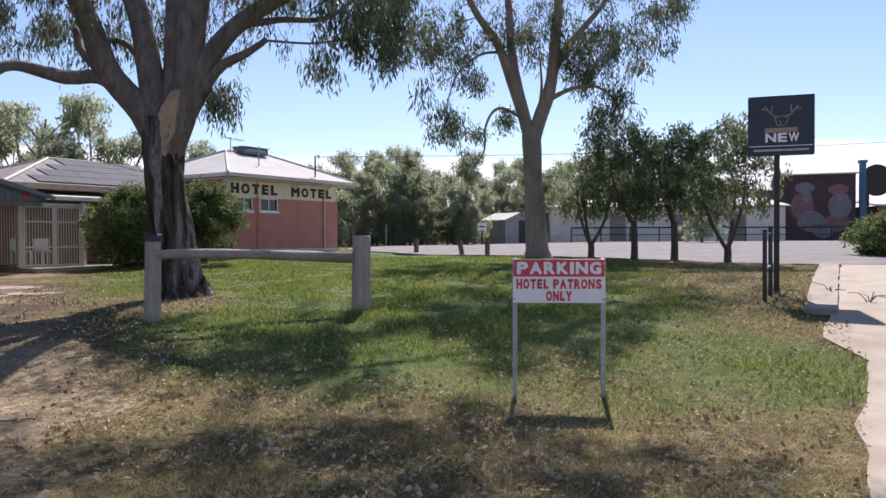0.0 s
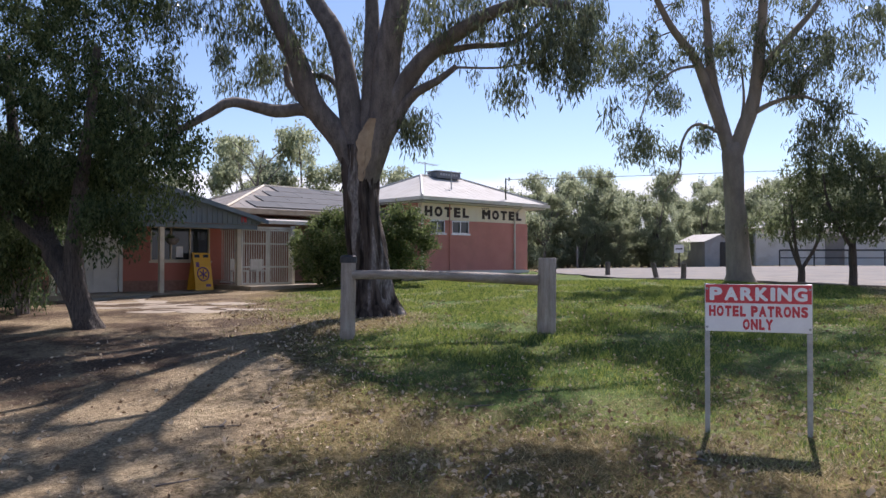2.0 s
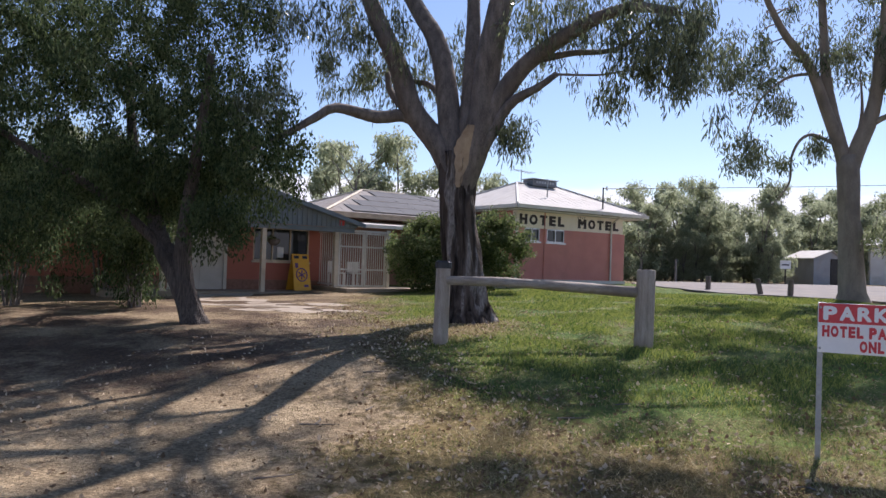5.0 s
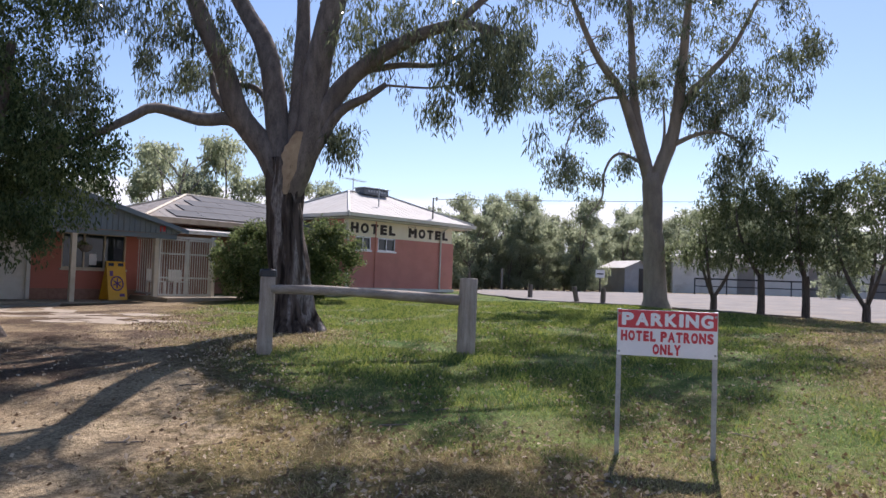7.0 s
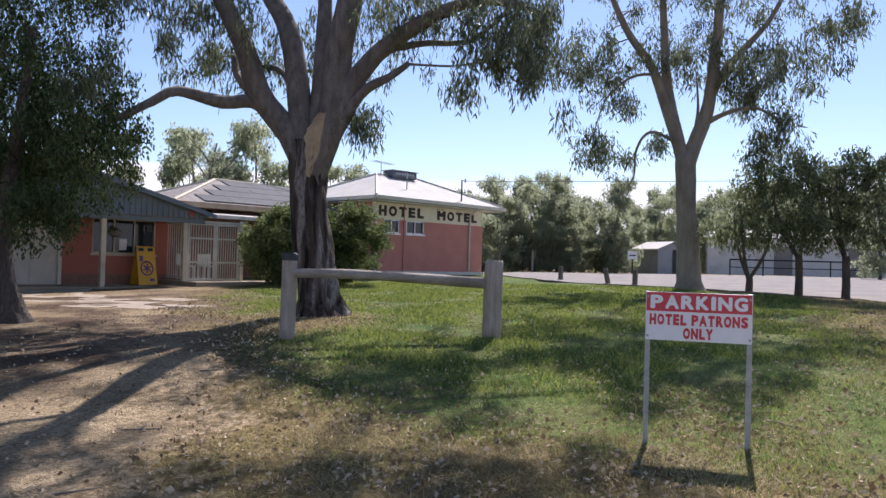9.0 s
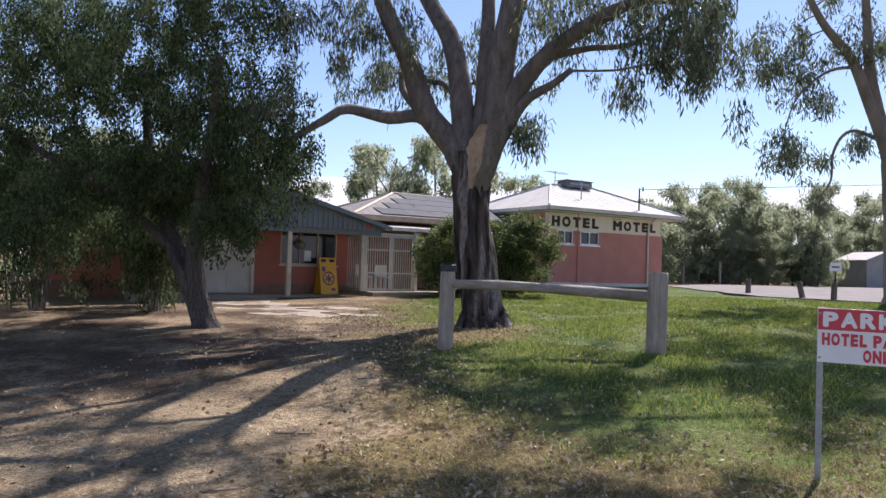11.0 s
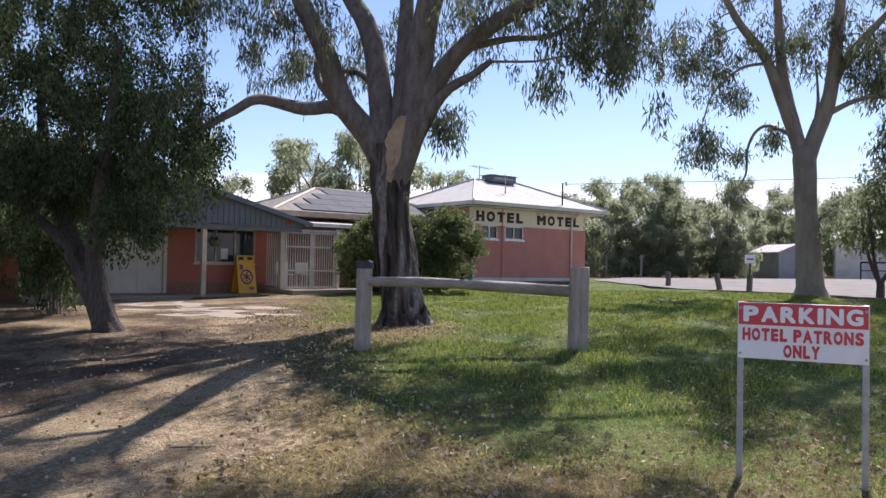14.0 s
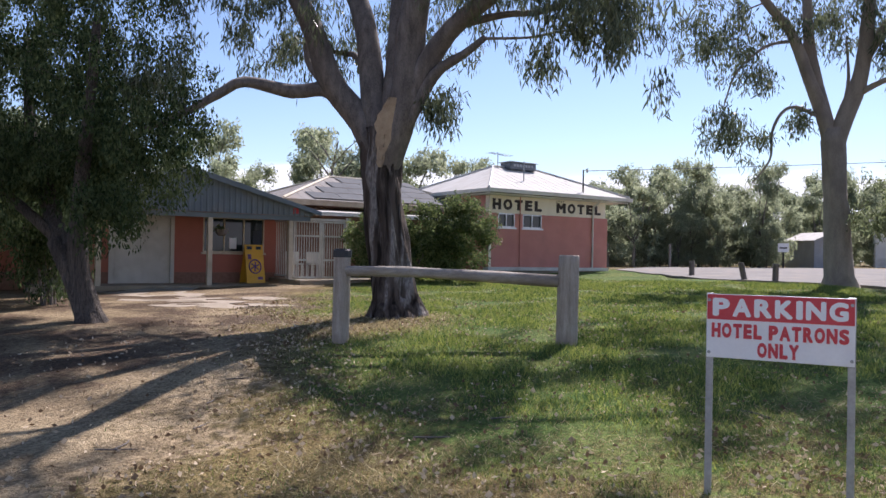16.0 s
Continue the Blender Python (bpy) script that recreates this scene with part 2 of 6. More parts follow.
M = {
    "ground": ground_surface(),
    "bark_strips": bark_strips(),
    "asphalt": surface("asphalt", (0.11, 0.10, 0.088), (0.19, 0.172, 0.152), 1.2, 0.92, 0.3, fine=40, grime=(0.24, 0.19, 0.14)),
    "concrete": surface("concrete", (0.27, 0.22, 0.155), (0.39, 0.33, 0.245), 2.0, 0.9, 0.2, fine=50, grime=(0.23, 0.175, 0.115)),
    "kerb": surface("kerb_concrete", (0.22, 0.175, 0.125), (0.36, 0.30, 0.225), 4.0, 0.9, 0.3, grime=(0.17, 0.13, 0.09)),
    "red_wall": surface("red_paint", (0.50, 0.19, 0.15), (0.60, 0.25, 0.20), 1.5, 0.75, 0.12, fine=90, grime=(0.46, 0.20, 0.155)),
    "red_orange": surface("orange_red_paint", (0.42, 0.14, 0.095), (0.51, 0.185, 0.13), 1.5, 0.75, 0.12, fine=90, grime=(0.42, 0.15, 0.095)),
    # real brick on the reception and far house, painted shade on the motel wing
    "brick_and_shade": surface("dark_brick_and_shade", (0.22, 0.115, 0.08), (0.36, 0.20, 0.145), 9, 0.85, 0.3),
    "cream": surface("cream_paint", (0.80, 0.69, 0.52), (0.86, 0.77, 0.61), 2, 0.65, 0.08, grime=(0.72, 0.61, 0.46)),
    "white": surface("white_paint", (0.58, 0.55, 0.49), (0.74, 0.71, 0.65), 3, 0.6, 0.08, grime=(0.46, 0.41, 0.34)),
    "post_paint": surface("post_paint", (0.55, 0.47, 0.35), (0.70, 0.62, 0.48), 6, 0.7, 0.1, grime=(0.40, 0.32, 0.22)),
    "roof_light": surface("zinc_roof", (0.44, 0.42, 0.385), (0.54, 0.52, 0.48), 1.2, 0.9, 0.04, gloss=0.15, grime=(0.40, 0.365, 0.315)),
    "roof_grey": surface("grey_roof", (0.20, 0.185, 0.17), (0.28, 0.26, 0.24), 1.5, 0.9, 0.06, gloss=0.15, grime=(0.26, 0.19, 0.14)),
    "solar": surface("solar_glass", (0.075, 0.078, 0.082), (0.11, 0.113, 0.118), 2, 0.8, 0.0, gloss=0.12),
    "alu": surface("aluminium", (0.45, 0.45, 0.45), (0.6, 0.6, 0.6), 10, 0.4, 0.05, metal=0.8),
    "galv": surface("galvanised", (0.30, 0.31, 0.31), (0.45, 0.46, 0.46), 14, 0.5, 0.1, metal=0.7, grime=(0.22, 0.19, 0.16)),
    "blue_sheet": surface("blue_grey_sheet", (0.12, 0.155, 0.19), (0.18, 0.22, 0.26), 2, 0.5, 0.06, grime=(0.20, 0.20, 0.20)),
    "dark_blue": surface("dark_blue_sheet", (0.012, 0.018, 0.035), (0.02, 0.03, 0.055), 3, 0.45, 0.04),
    "dark_steel": surface("dark_steel", (0.02, 0.02, 0.022), (0.05, 0.048, 0.045), 8, 0.55, 0.1, metal=0.4),
    "cooler": surface("cooler_steel", (0.10, 0.11, 0.125), (0.17, 0.18, 0.20), 5, 0.5, 0.05, metal=0.3),
    "letter": surface("dark_lettering", (0.03, 0.02, 0.018), (0.06, 0.04, 0.035), 12, 0.7, 0.05),
    "red_sign": surface("red_sign", (0.52, 0.035, 0.05), (0.62, 0.06, 0.07), 5, 0.4, 0.02),
    "white_sign": surface("white_sign", (0.76, 0.76, 0.76), (0.84, 0.84, 0.83), 4, 0.4, 0.02, grime=(0.66, 0.64, 0.62)),
    "gold": surface("gold_print", (0.22, 0.16, 0.11), (0.34, 0.26, 0.18), 6, 0.5, 0.0),
    "yellow": surface("yellow_board", (0.72, 0.38, 0.02), (0.82, 0.47, 0.05), 4, 0.5, 0.03, grime=(0.58, 0.33, 0.08)),
    "purple": surface("purple_print", (0.12, 0.06, 0.18), (0.2, 0.1, 0.26), 6, 0.6, 0.0),
    "post_wood": surface("weathered_post", (0.24, 0.19, 0.15), (0.46, 0.40, 0.33), 5, 0.9, 0.6, fine=40, stretch=(5, 5, 0.6), grime=(0.20, 0.15, 0.11)),
    "rail_wood": surface("weathered_rail", (0.22, 0.18, 0.14), (0.42, 0.37, 0.31), 5, 0.9, 0.6, fine=40, stretch=(0.6, 6, 6), grime=(0.18, 0.14, 0.11)),
    "black_cap": surface("black_rubber", (0.012, 0.012, 0.014), (0.03, 0.03, 0.03), 6, 0.5, 0.1),
    "bark_dark": surface("rough_dark_bark", (0.03, 0.024, 0.02), (0.22, 0.18, 0.15), 9, 0.95, 1.0, fine=34, stretch=(5, 5, 0.3), bump_size=0.1, grime=(0.035, 0.028, 0.024)),
    "bark_grey": surface("grey_limb_bark", (0.07, 0.06, 0.053), (0.24, 0.205, 0.18), 5, 0.9, 0.6, fine=35, stretch=(2, 2, 0.6), grime=(0.10, 0.08, 0.07)),
    "bark_pale": surface("pale_smooth_bark", (0.30, 0.21, 0.13), (0.47, 0.36, 0.24), 9, 0.85, 0.5, grime=(0.17, 0.12, 0.085)),
    "bark_tan": surface("smooth_tan_bark", (0.20, 0.165, 0.135), (0.36, 0.30, 0.25), 3, 0.85, 0.35, fine=30, stretch=(2, 2, 0.5), grime=(0.16, 0.13, 0.11)),
    "gum_leaf": surface("gum_leaf", (0.07, 0.09, 0.05), (0.18, 0.205, 0.115), 1.5, 0.36, 0, leafy=0.45, island=0.6),
    "pepper_leaf": surface("fine_dark_leaf", (0.036, 0.06, 0.024), (0.12, 0.155, 0.066), 1.2, 0.7, 0, leafy=0.4, island=0.7, gloss=0.15),
    "bush_leaf": surface("bush_leaf", (0.07, 0.10, 0.035), (0.19, 0.225, 0.085), 1.5, 0.65, 0, leafy=0.5, island=0.6, gloss=0.2),
    "park_leaf": surface("park_tree_leaf", (0.09, 0.115, 0.055), (0.22, 0.25, 0.13), 1.5, 0.6, 0, leafy=0.52, island=0.6, gloss=0.2),
    # leaf tone lifted well above real foliage, painting distance haze into the colour
    "hazed_leaf": surface("hazed_woodland_leaf", (0.25, 0.285, 0.17), (0.40, 0.425, 0.28), 0.5, 0.75, 0, leafy=0.62, island=0.5, gloss=0.15),
    "grass": surface("grass_blade", (0.065, 0.125, 0.022), (0.34, 0.365, 0.085), 0.8, 0.6, 0, leafy=0.45, island=0.8),
    "straw": surface("dry_grass_blade", (0.17, 0.13, 0.055), (0.50, 0.415, 0.215), 0.8, 0.7, 0, leafy=0.35, island=0.7),
    "litter": surface("dry_leaf", (0.16, 0.10, 0.055), (0.60, 0.48, 0.33), 3, 0.8, 0, leafy=0.2, island=1.0),
    "mural_red": surface("mural_wall", (0.055, 0.034, 0.038), (0.10, 0.06, 0.064), 1.5, 0.8, 0.1),
    "mural_pink": surface("mural_pink", (0.17, 0.09, 0.10), (0.28, 0.16, 0.165), 2.5, 0.8, 0),
    "mural_grey": surface("mural_grey", (0.15, 0.14, 0.16), (0.26, 0.24, 0.26), 2.5, 0.8, 0),
    "shed_wall": surface("weathered_shed_wall", (0.24, 0.25, 0.26), (0.36, 0.37, 0.38), 1.5, 0.6, 0.1, grime=(0.28, 0.25, 0.22)),
    "block_wall": surface("pale_block_wall", (0.60, 0.57, 0.52), (0.74, 0.71, 0.66), 1.2, 0.85, 0.15, grime=(0.50, 0.44, 0.37)),
    "room_shade": surface("interior_shade", (0.03, 0.03, 0.03), (0.06, 0.055, 0.05), 2, 0.9, 0),
    "chimney_blue": surface("blue_chimney", (0.06, 0.14, 0.24), (0.10, 0.20, 0.32), 4, 0.7, 0.1),
    "wire": surface("wire", (0.05, 0.05, 0.05), (0.1, 0.1, 0.1), 4, 0.6, 0),
}
glass = bpy.data.materials.new("window_glass")
glass.use_nodes = True
gb = glass.node_tree.nodes["Principled BSDF"]
gb.inputs["Base Color"].default_value = (0.03, 0.04, 0.045, 1)
gb.inputs["Roughness"].default_value = 0.05
gb.inputs["Specular IOR Level"].default_value = 0.35
M["glass"] = glass


# ---- building helpers ----
PROFILE = ((-60, -0.47), (3, -0.46), (6, -0.42), (7.7, -0.36), (9.5, -0.14), (11.5, 0.06), (14, 0.19), (20, 0.36), (27, 0.57), (34, 0.74), (9999, 0.74))


def g(x, y):
    """Height of the ground: a shallow dip by the road, a bank, then a gentle rise to the car park and level beyond."""
    for (y0, z0), (y1, z1) in zip(PROFILE, PROFILE[1:]):
        if y <= y1:
            return z0 + (z1 - z0) * max(0, y - y0) / (y1 - y0) + 0.012 * min(max(x, -16), 12)


def mesh_of(name, verts, faces, mat, smooth=False):
    me = bpy.data.meshes.new(name)
    me.from_pydata([tuple(v) for v in verts], [], faces)
    me.materials.append(mat)
    if smooth:
        me.polygons.foreach_set("use_smooth", [True] * len(me.polygons))
    me.update()
    return me


def part(name, bm, material, parent, label="", smooth=False):
    """Link a bmesh or a mesh as one object under a thing or a part."""
    if isinstance(bm, bmesh.types.BMesh):
        me = bpy.data.meshes.new(name)
        bmesh.ops.recalc_face_normals(bm, faces=bm.faces)
        bm.to_mesh(me)
        bm.free()
        me.materials.append(material)
        if smooth:
            me.polygons.foreach_set("use_smooth", [True] * len(me.polygons))
    else:
        me = bm
    ob = new(name, me)
    ob.parent = parent
    return tagged(ob, label)


def thing(name, m, label, category, group="", kind=""):
    ob = new(name)
    ob.empty_display_size = 0.2
    ob.matrix_world = m
    return tagged(ob, label, category, group, kind)


def box(bm, x0, y0, z0, x1, y1, z1, bevel=0.0):
    vs = [bm.verts.new(p) for p in ((x0, y0, z0), (x1, y0, z0), (x1, y1, z0), (x0, y1, z0), (x0, y0, z1), (x1, y0, z1), (x1, y1, z1), (x0, y1, z1))]
    fs = [bm.faces.new([vs[i] for i in f]) for f in ((3, 2, 1, 0), (4, 5, 6, 7), (0, 1, 5, 4), (1, 2, 6, 5), (2, 3, 7, 6), (3, 0, 4, 7))]
    if bevel:
        es = {e for f in fs for e in f.edges}
        bmesh.ops.bevel(bm, geom=list(es), offset=bevel, segments=2, affect="EDGES", profile=0.6)
    return bm


def boxed(*dims, bevel=0.0):
    return box(bmesh.new(), *dims, bevel=bevel)


def prism(bm, ring, axis, a, b):
    """A slab: the ring of 2D points in the plane across axis ('x', 'y', 'z'), from a to b along it."""
    put = {"x": lambda p, d: (d, p[0], p[1]), "y": lambda p, d: (p[0], d, p[1]), "z": lambda p, d: (p[0], p[1], d)}[axis]
    lo, hi = [bm.verts.new(put(p, a)) for p in ring], [bm.verts.new(put(p, b)) for p in ring]
    k = len(ring)
    bm.faces.new(lo[::-1]), bm.faces.new(hi)
    for i in range(k):
        bm.faces.new((lo[i], lo[(i + 1) % k], hi[(i + 1) % k], hi[i]))
    return bm


def slab(bm, corners, thick):
    """A flat slab with the given 3D corners as its top."""
    top = [bm.verts.new(c) for c in corners]
    bot = [bm.verts.new((c[0], c[1], c[2] - thick)) for c in corners]
    k = len(corners)
    bm.faces.new(top), bm.faces.new(bot[::-1])
    for i in range(k):
        bm.faces.new((top[i], bot[i], bot[(i + 1) % k], top[(i + 1) % k]))
    return bm


def beam(bm, a, b, r, sides=6, r2=None):
    """A round bar from a to b."""
    a, b = Vector(a), Vector(b)
    q = (b - a).to_track_quat("Z", "Y")
    rings = []
    for p, rr in ((a, r), (b, r if r2 is None else r2)):
        rings.append([bm.verts.new(p + q @ Vector((rr * math.cos(2 * math.pi * i / sides), rr * math.sin(2 * math.pi * i / sides), 0))) for i in range(sides)])
    for i in range(sides):
        bm.faces.new((rings[0][i], rings[0][(i + 1) % sides], rings[1][(i + 1) % sides], rings[1][i]))
    bm.faces.new(rings[0][::-1]), bm.faces.new(rings[1])
    return bm


def lettering(text, width, height, deep=0.004, bold=0.0):
    """A mesh of raised letters in the built-in font, centred on x, standing in the xz plane and facing -y."""
    cu = bpy.data.curves.new("letters", "FONT")
    cu.body, cu.size, cu.extrude = text, 1.0, 0.01
    cu.align_x = "CENTER"
    ob = new("letters", cu)
    bpy.context.view_layer.update()
    me = bpy.data.meshes.new_from_object(ob.evaluated_get(bpy.context.evaluated_depsgraph_get()))
    bpy.data.objects.remove(ob)
    co = np.empty(len(me.vertices) * 3)
    me.vertices.foreach_get("co", co)
    co = co.reshape(-1, 3)
    co[:, 2] = (co[:, 2] - co[:, 2].min()) / (co[:, 2].max() - co[:, 2].min())
    faces = [tuple(p.vertices) for p in me.polygons]
    V, F = [], []
    # strokes are fattened by laying shifted copies over one another
    ring = [(0, 0)] + ([(bold * math.cos(math.pi * k / 4), bold * math.sin(math.pi * k / 4)) for k in range(8)] if bold else [])
    for k, (ox, oy) in enumerate(ring):
        base = sum(len(b) for b in V)
        V.append(np.stack((co[:, 0] + ox, -co[:, 2] * (deep + 0.0003 * k), co[:, 1] + oy), 1))
        F += [tuple(i + base for i in f) for f in faces]
    out = np.concatenate(V)
    lo, hi = out.min(0), out.max(0)
    out[:, 0] = ((out[:, 0] - lo[0]) / (hi[0] - lo[0]) - 0.5) * width
    out[:, 2] = (out[:, 2] - lo[2]) / (hi[2] - lo[2]) * height
    bpy.data.meshes.remove(me)
    return mesh_of("letters", out, F, M["letter"])


SERIF = {"H": ((0.15, 0.85), (0.15, 0.85)), "E": ((0.1,), (0.1,)), "L": ((0.18,), (0.1,)), "P": ((0.12,), (0.2,)), "A": ((), (0.1, 0.9)), "R": ((0.12,), (0.18, 0.88)), "N": ((0.14, 0.86), (0.14,)), "Y": ((0.14, 0.86), (0.5,)), "M": ((0.12, 0.88), (0.12, 0.88)), "T": ((), (0.5,))}
BREADTH = {"M": 1.25, "I": 0.36, "N": 1.08, "O": 1.05, "A": 1.08, "L": 0.9, "E": 0.92, " ": 0.4}


def words(name, text, x, y, z, width, height, mat, parent, deep=0.004, bold=0.05, serif=0.18, gap=0.16, label=""):
    """Heavy capitals set one by one in the built-in font, with slab serifs at the stroke ends."""
    total = sum(BREADTH.get(c, 1.0) for c in text) + gap * (len(text) - 1)
    unit, at = width / total, -width / 2
    V, F, base = [], [], 0
    for c in text:
        w = BREADTH.get(c, 1.0) * unit
        if c != " ":
            me = lettering(c, w, height, deep, bold)
            co = np.empty(len(me.vertices) * 3)
            me.vertices.foreach_get("co", co)
            co = co.reshape(-1, 3)
            co[:, 0] += at + w / 2
            V += [tuple(p) for p in co]
            F += [tuple(i + base for i in p.vertices) for p in me.polygons]
            bpy.data.meshes.remove(me)
            base = len(V)
            for row, spots in zip((1, 0), SERIF.get(c, ((), ())) if serif else ((), ())):
                for sx_ in spots:
                    a, b = at + max(0, sx_ - serif) * w, at + min(1, sx_ + serif) * w
                    lo, hi = (height * 0.87, height) if row else (0, height * 0.13)
                    d = -(deep + 0.0032)
                    V += [(a, d, lo), (b, d, lo), (b, d, hi), (a, d, hi), (a, 0, lo), (b, 0, lo), (b, 0, hi), (a, 0, hi)]
                    F += [tuple(base + k for k in q) for q in ((0, 1, 2, 3), (4, 0, 3, 7), (1, 5, 6, 2), (3, 2, 6, 7), (4, 5, 1, 0))]
                    base = len(V)
        at += w + gap * unit
    ob = part(name, mesh_of(name, V, F, mat), mat, parent, label)
    ob.location = (x, y, z)
    return ob


# ---- plants ----
def tube(verts, faces, pts, r0, r1, sides=8, wobble=0.0, flare=0.0, furrow=0.0):
    """Append a tapered limb along a smoothed line to verts and faces."""
    P = [Vector(p) for p in pts]
    line = []
    for i in range(len(P) - 1):
        a, b, c, d = P[max(i - 1, 0)], P[i], P[i + 1], P[min(i + 2, len(P) - 1)]
        steps = max(2, int((c - b).length / max(0.12, r0 * 1.1)))
        steps = min(steps, 8)
        for k in range(steps):
            t = k / steps
            line.append(0.5 * (2 * b + (c - a) * t + (2 * a - 5 * b + 4 * c - d) * t * t + (3 * b - a - 3 * c + d) * t ** 3))
    line.append(P[-1])
    n = len(line)
    base = len(verts)
    ref = Vector((0.3, 0.9, 0.1))
    for i, p in enumerate(line):
        ahead = (line[min(i + 1, n - 1)] - line[max(i - 1, 0)]).normalized()
        s = ahead.cross(ref).normalized()
        u = s.cross(ahead)
        f = i / (n - 1)
        r = r0 + (r1 - r0) * f
        r += flare * max(0, 1 - f * 5) ** 2
        for k in range(sides):
            a = 2 * math.pi * k / sides
            rr = r
            if wobble:
                rr *= 1 + wobble * noise.noise(Vector((math.cos(a) * 1.7, math.sin(a) * 1.7, p.z * 0.9 + p.x)) * 1.6) + 0.35 * wobble * noise.noise(Vector((a * 3, p.z * 1.5, p.x)))
            if furrow:
                rr *= 1 + furrow * noise.noise(Vector((math.cos(a) * 5.5, math.sin(a) * 5.5, p.z * 0.7))) + 0.6 * furrow * noise.noise(Vector((math.cos(a) * 11, math.sin(a) * 11, p.z * 1.4)))
            verts.append(p + s * (rr * math.cos(a)) + u * (rr * math.sin(a)))
    for i in range(n - 1):
        for k in range(sides):
            k2 = (k + 1) % sides
            faces.append((base + i * sides + k, base + i * sides + k2, base + (i + 1) * sides + k2, base + (i + 1) * sides + k))
    faces.append(tuple(base + (n - 1) * sides + k for k in range(sides)))
    return line


def leaf_mesh(name, centres, per, spread, size, width, droop, mat, rng):
    """Many small pointed leaves, per a clump, around the clump centres; droop 1 hangs them down."""
    C = np.repeat(np.asarray(centres, float), per, axis=0)
    k = len(C)
    p = rng.normal(0, 1, (k, 3))
    p /= np.maximum(np.linalg.norm(p, axis=1, keepdims=True), 1e-6)
    sp = np.asarray(spread, float)
    P = C + p * (rng.random((k, 1)) ** 0.6) * sp
    d = rng.normal(0, 1, (k, 3))
    d[:, 2] -= droop * 2.2
    d /= np.linalg.norm(d, axis=1, keepdims=True)
    o = rng.normal(0, 1, (k, 3))
    s = np.cross(d, o)
    s /= np.maximum(np.linalg.norm(s, axis=1, keepdims=True), 1e-6)
    L = size * (0.6 + 0.8 * rng.random((k, 1)))
    W = width * (0.6 + 0.8 * rng.random((k, 1)))
    V = np.stack((P, P + d * L * 0.45 + s * W * 0.5, P + d * L, P + d * L * 0.45 - s * W * 0.5), axis=1).reshape(-1, 3)
    me = bpy.data.meshes.new(name)
    me.vertices.add(len(V))
    me.vertices.foreach_set("co", V.ravel())
    me.loops.add(4 * k)
    me.loops.foreach_set("vertex_index", np.arange(4 * k, dtype=np.int32))
    me.polygons.add(k)
    me.polygons.foreach_set("loop_start", np.arange(0, 4 * k, 4, dtype=np.int32))
    me.polygons.foreach_set("loop_total", np.full(k, 4, dtype=np.int32))
    me.materials.append(mat)
    me.update(calc_edges=True)
    return me


def clump_points(blobs, rng):
    """Clump centres scattered in ellipsoids (centre, radii, how many), nearer to the skin than to the heart."""
    out = []
    for c, r, k in blobs:
        d = rng.normal(0, 1, (k, 3))
        d /= np.linalg.norm(d, axis=1, keepdims=True)
        out.append(np.asarray(c) + d * np.asarray(r) * (rng.random((k, 1)) ** 0.45))
    return np.concatenate(out)


def tree(name, base, limbs, blobs, leaf, bark, label, category="tree", group="", seed=1, twig_bark=None, trunk_sides=14, twig_r=0.012, thin=1.0, furrow=0.0, flare=0.45, sunlit=()):
    """limbs: (part name, points, radius at foot, radius at tip); the first is the trunk. leaf: (per clump, spread, size, width, droop, material)."""
    rng = np.random.default_rng(seed)
    t = thing(name, pose(*base), label, category, group)
    b = Vector(base)
    spots = []
    for i, (nm, pts, r0, r1) in enumerate(limbs):
        v, f = [], []
        rel = [Vector(p) - b for p in pts]
        line = tube(v, f, rel, r0, r1, trunk_sides if i == 0 else min(14, max(6, trunk_sides - 4)), 0.28 if i == 0 else 0.16, r0 * flare if i == 0 else 0, furrow if i == 0 else 0)
        part(nm, mesh_of(nm, v, f, bark if i == 0 else (twig_bark or bark), True), None, t)
        spots += [(p, r0 + (r1 - r0) * k / len(line)) for k, p in enumerate(line) if i > 0 or k > len(line) * 0.85]
    C = clump_points([(c, r, max(2, round(k * thin))) for c, r, k in blobs], rng)
    # holes in the high crown let the sun through to these places on the ground
    for px_, py_, pr in sunlit:
        fall = C[:, :2] - np.outer(C[:, 2] + 0.25, (sun_from.x / sun_from.z, sun_from.y / sun_from.z)) - (px_, py_)
        C = C[((fall ** 2).sum(1) > (pr + 0.18) ** 2) | (C[:, 2] < 6.0)]
    C = C - np.array(base)
    # each clump hangs on the nearest limb or on a clump nearer to the limbs, so that the twigs branch
    S = np.array([tuple(p) for p, r in spots])
    near = np.array([((S - c) ** 2).sum(1).min() for c in C])
    R = [r * 0.45 for p, r in spots]
    v, f = [], []
    hold = np.concatenate((S, np.empty_like(C)))
    k = len(S)
    for c in C[np.argsort(near)]:
        j = int(np.argmin(((hold[:k] - c) ** 2).sum(1)))
        a, e = Vector(hold[j]), Vector(c)
        bend = Vector((rng.normal(0, 0.12), rng.normal(0, 0.12), rng.normal(0.06, 0.08))) * (e - a).length
        r = max(0.004, min(R[j], twig_r * (1 + (e - a).length * 0.5)))
        tube(v, f, [a, a.lerp(e, 0.5) + bend, e], r, max(0.003, r * 0.55), 4)
        hold[k] = c
        R.append(r * 0.7)
        k += 1
    tagged(part("branchlet", mesh_of("branchlet", v, f, twig_bark or bark), None, t), kind="stuff")
    per, spread, size, width, droop, mat = leaf
    tagged(part("crown", leaf_mesh("crown", C, per, spread, size, width, droop, mat, rng), None, t), kind="stuff")
    return t


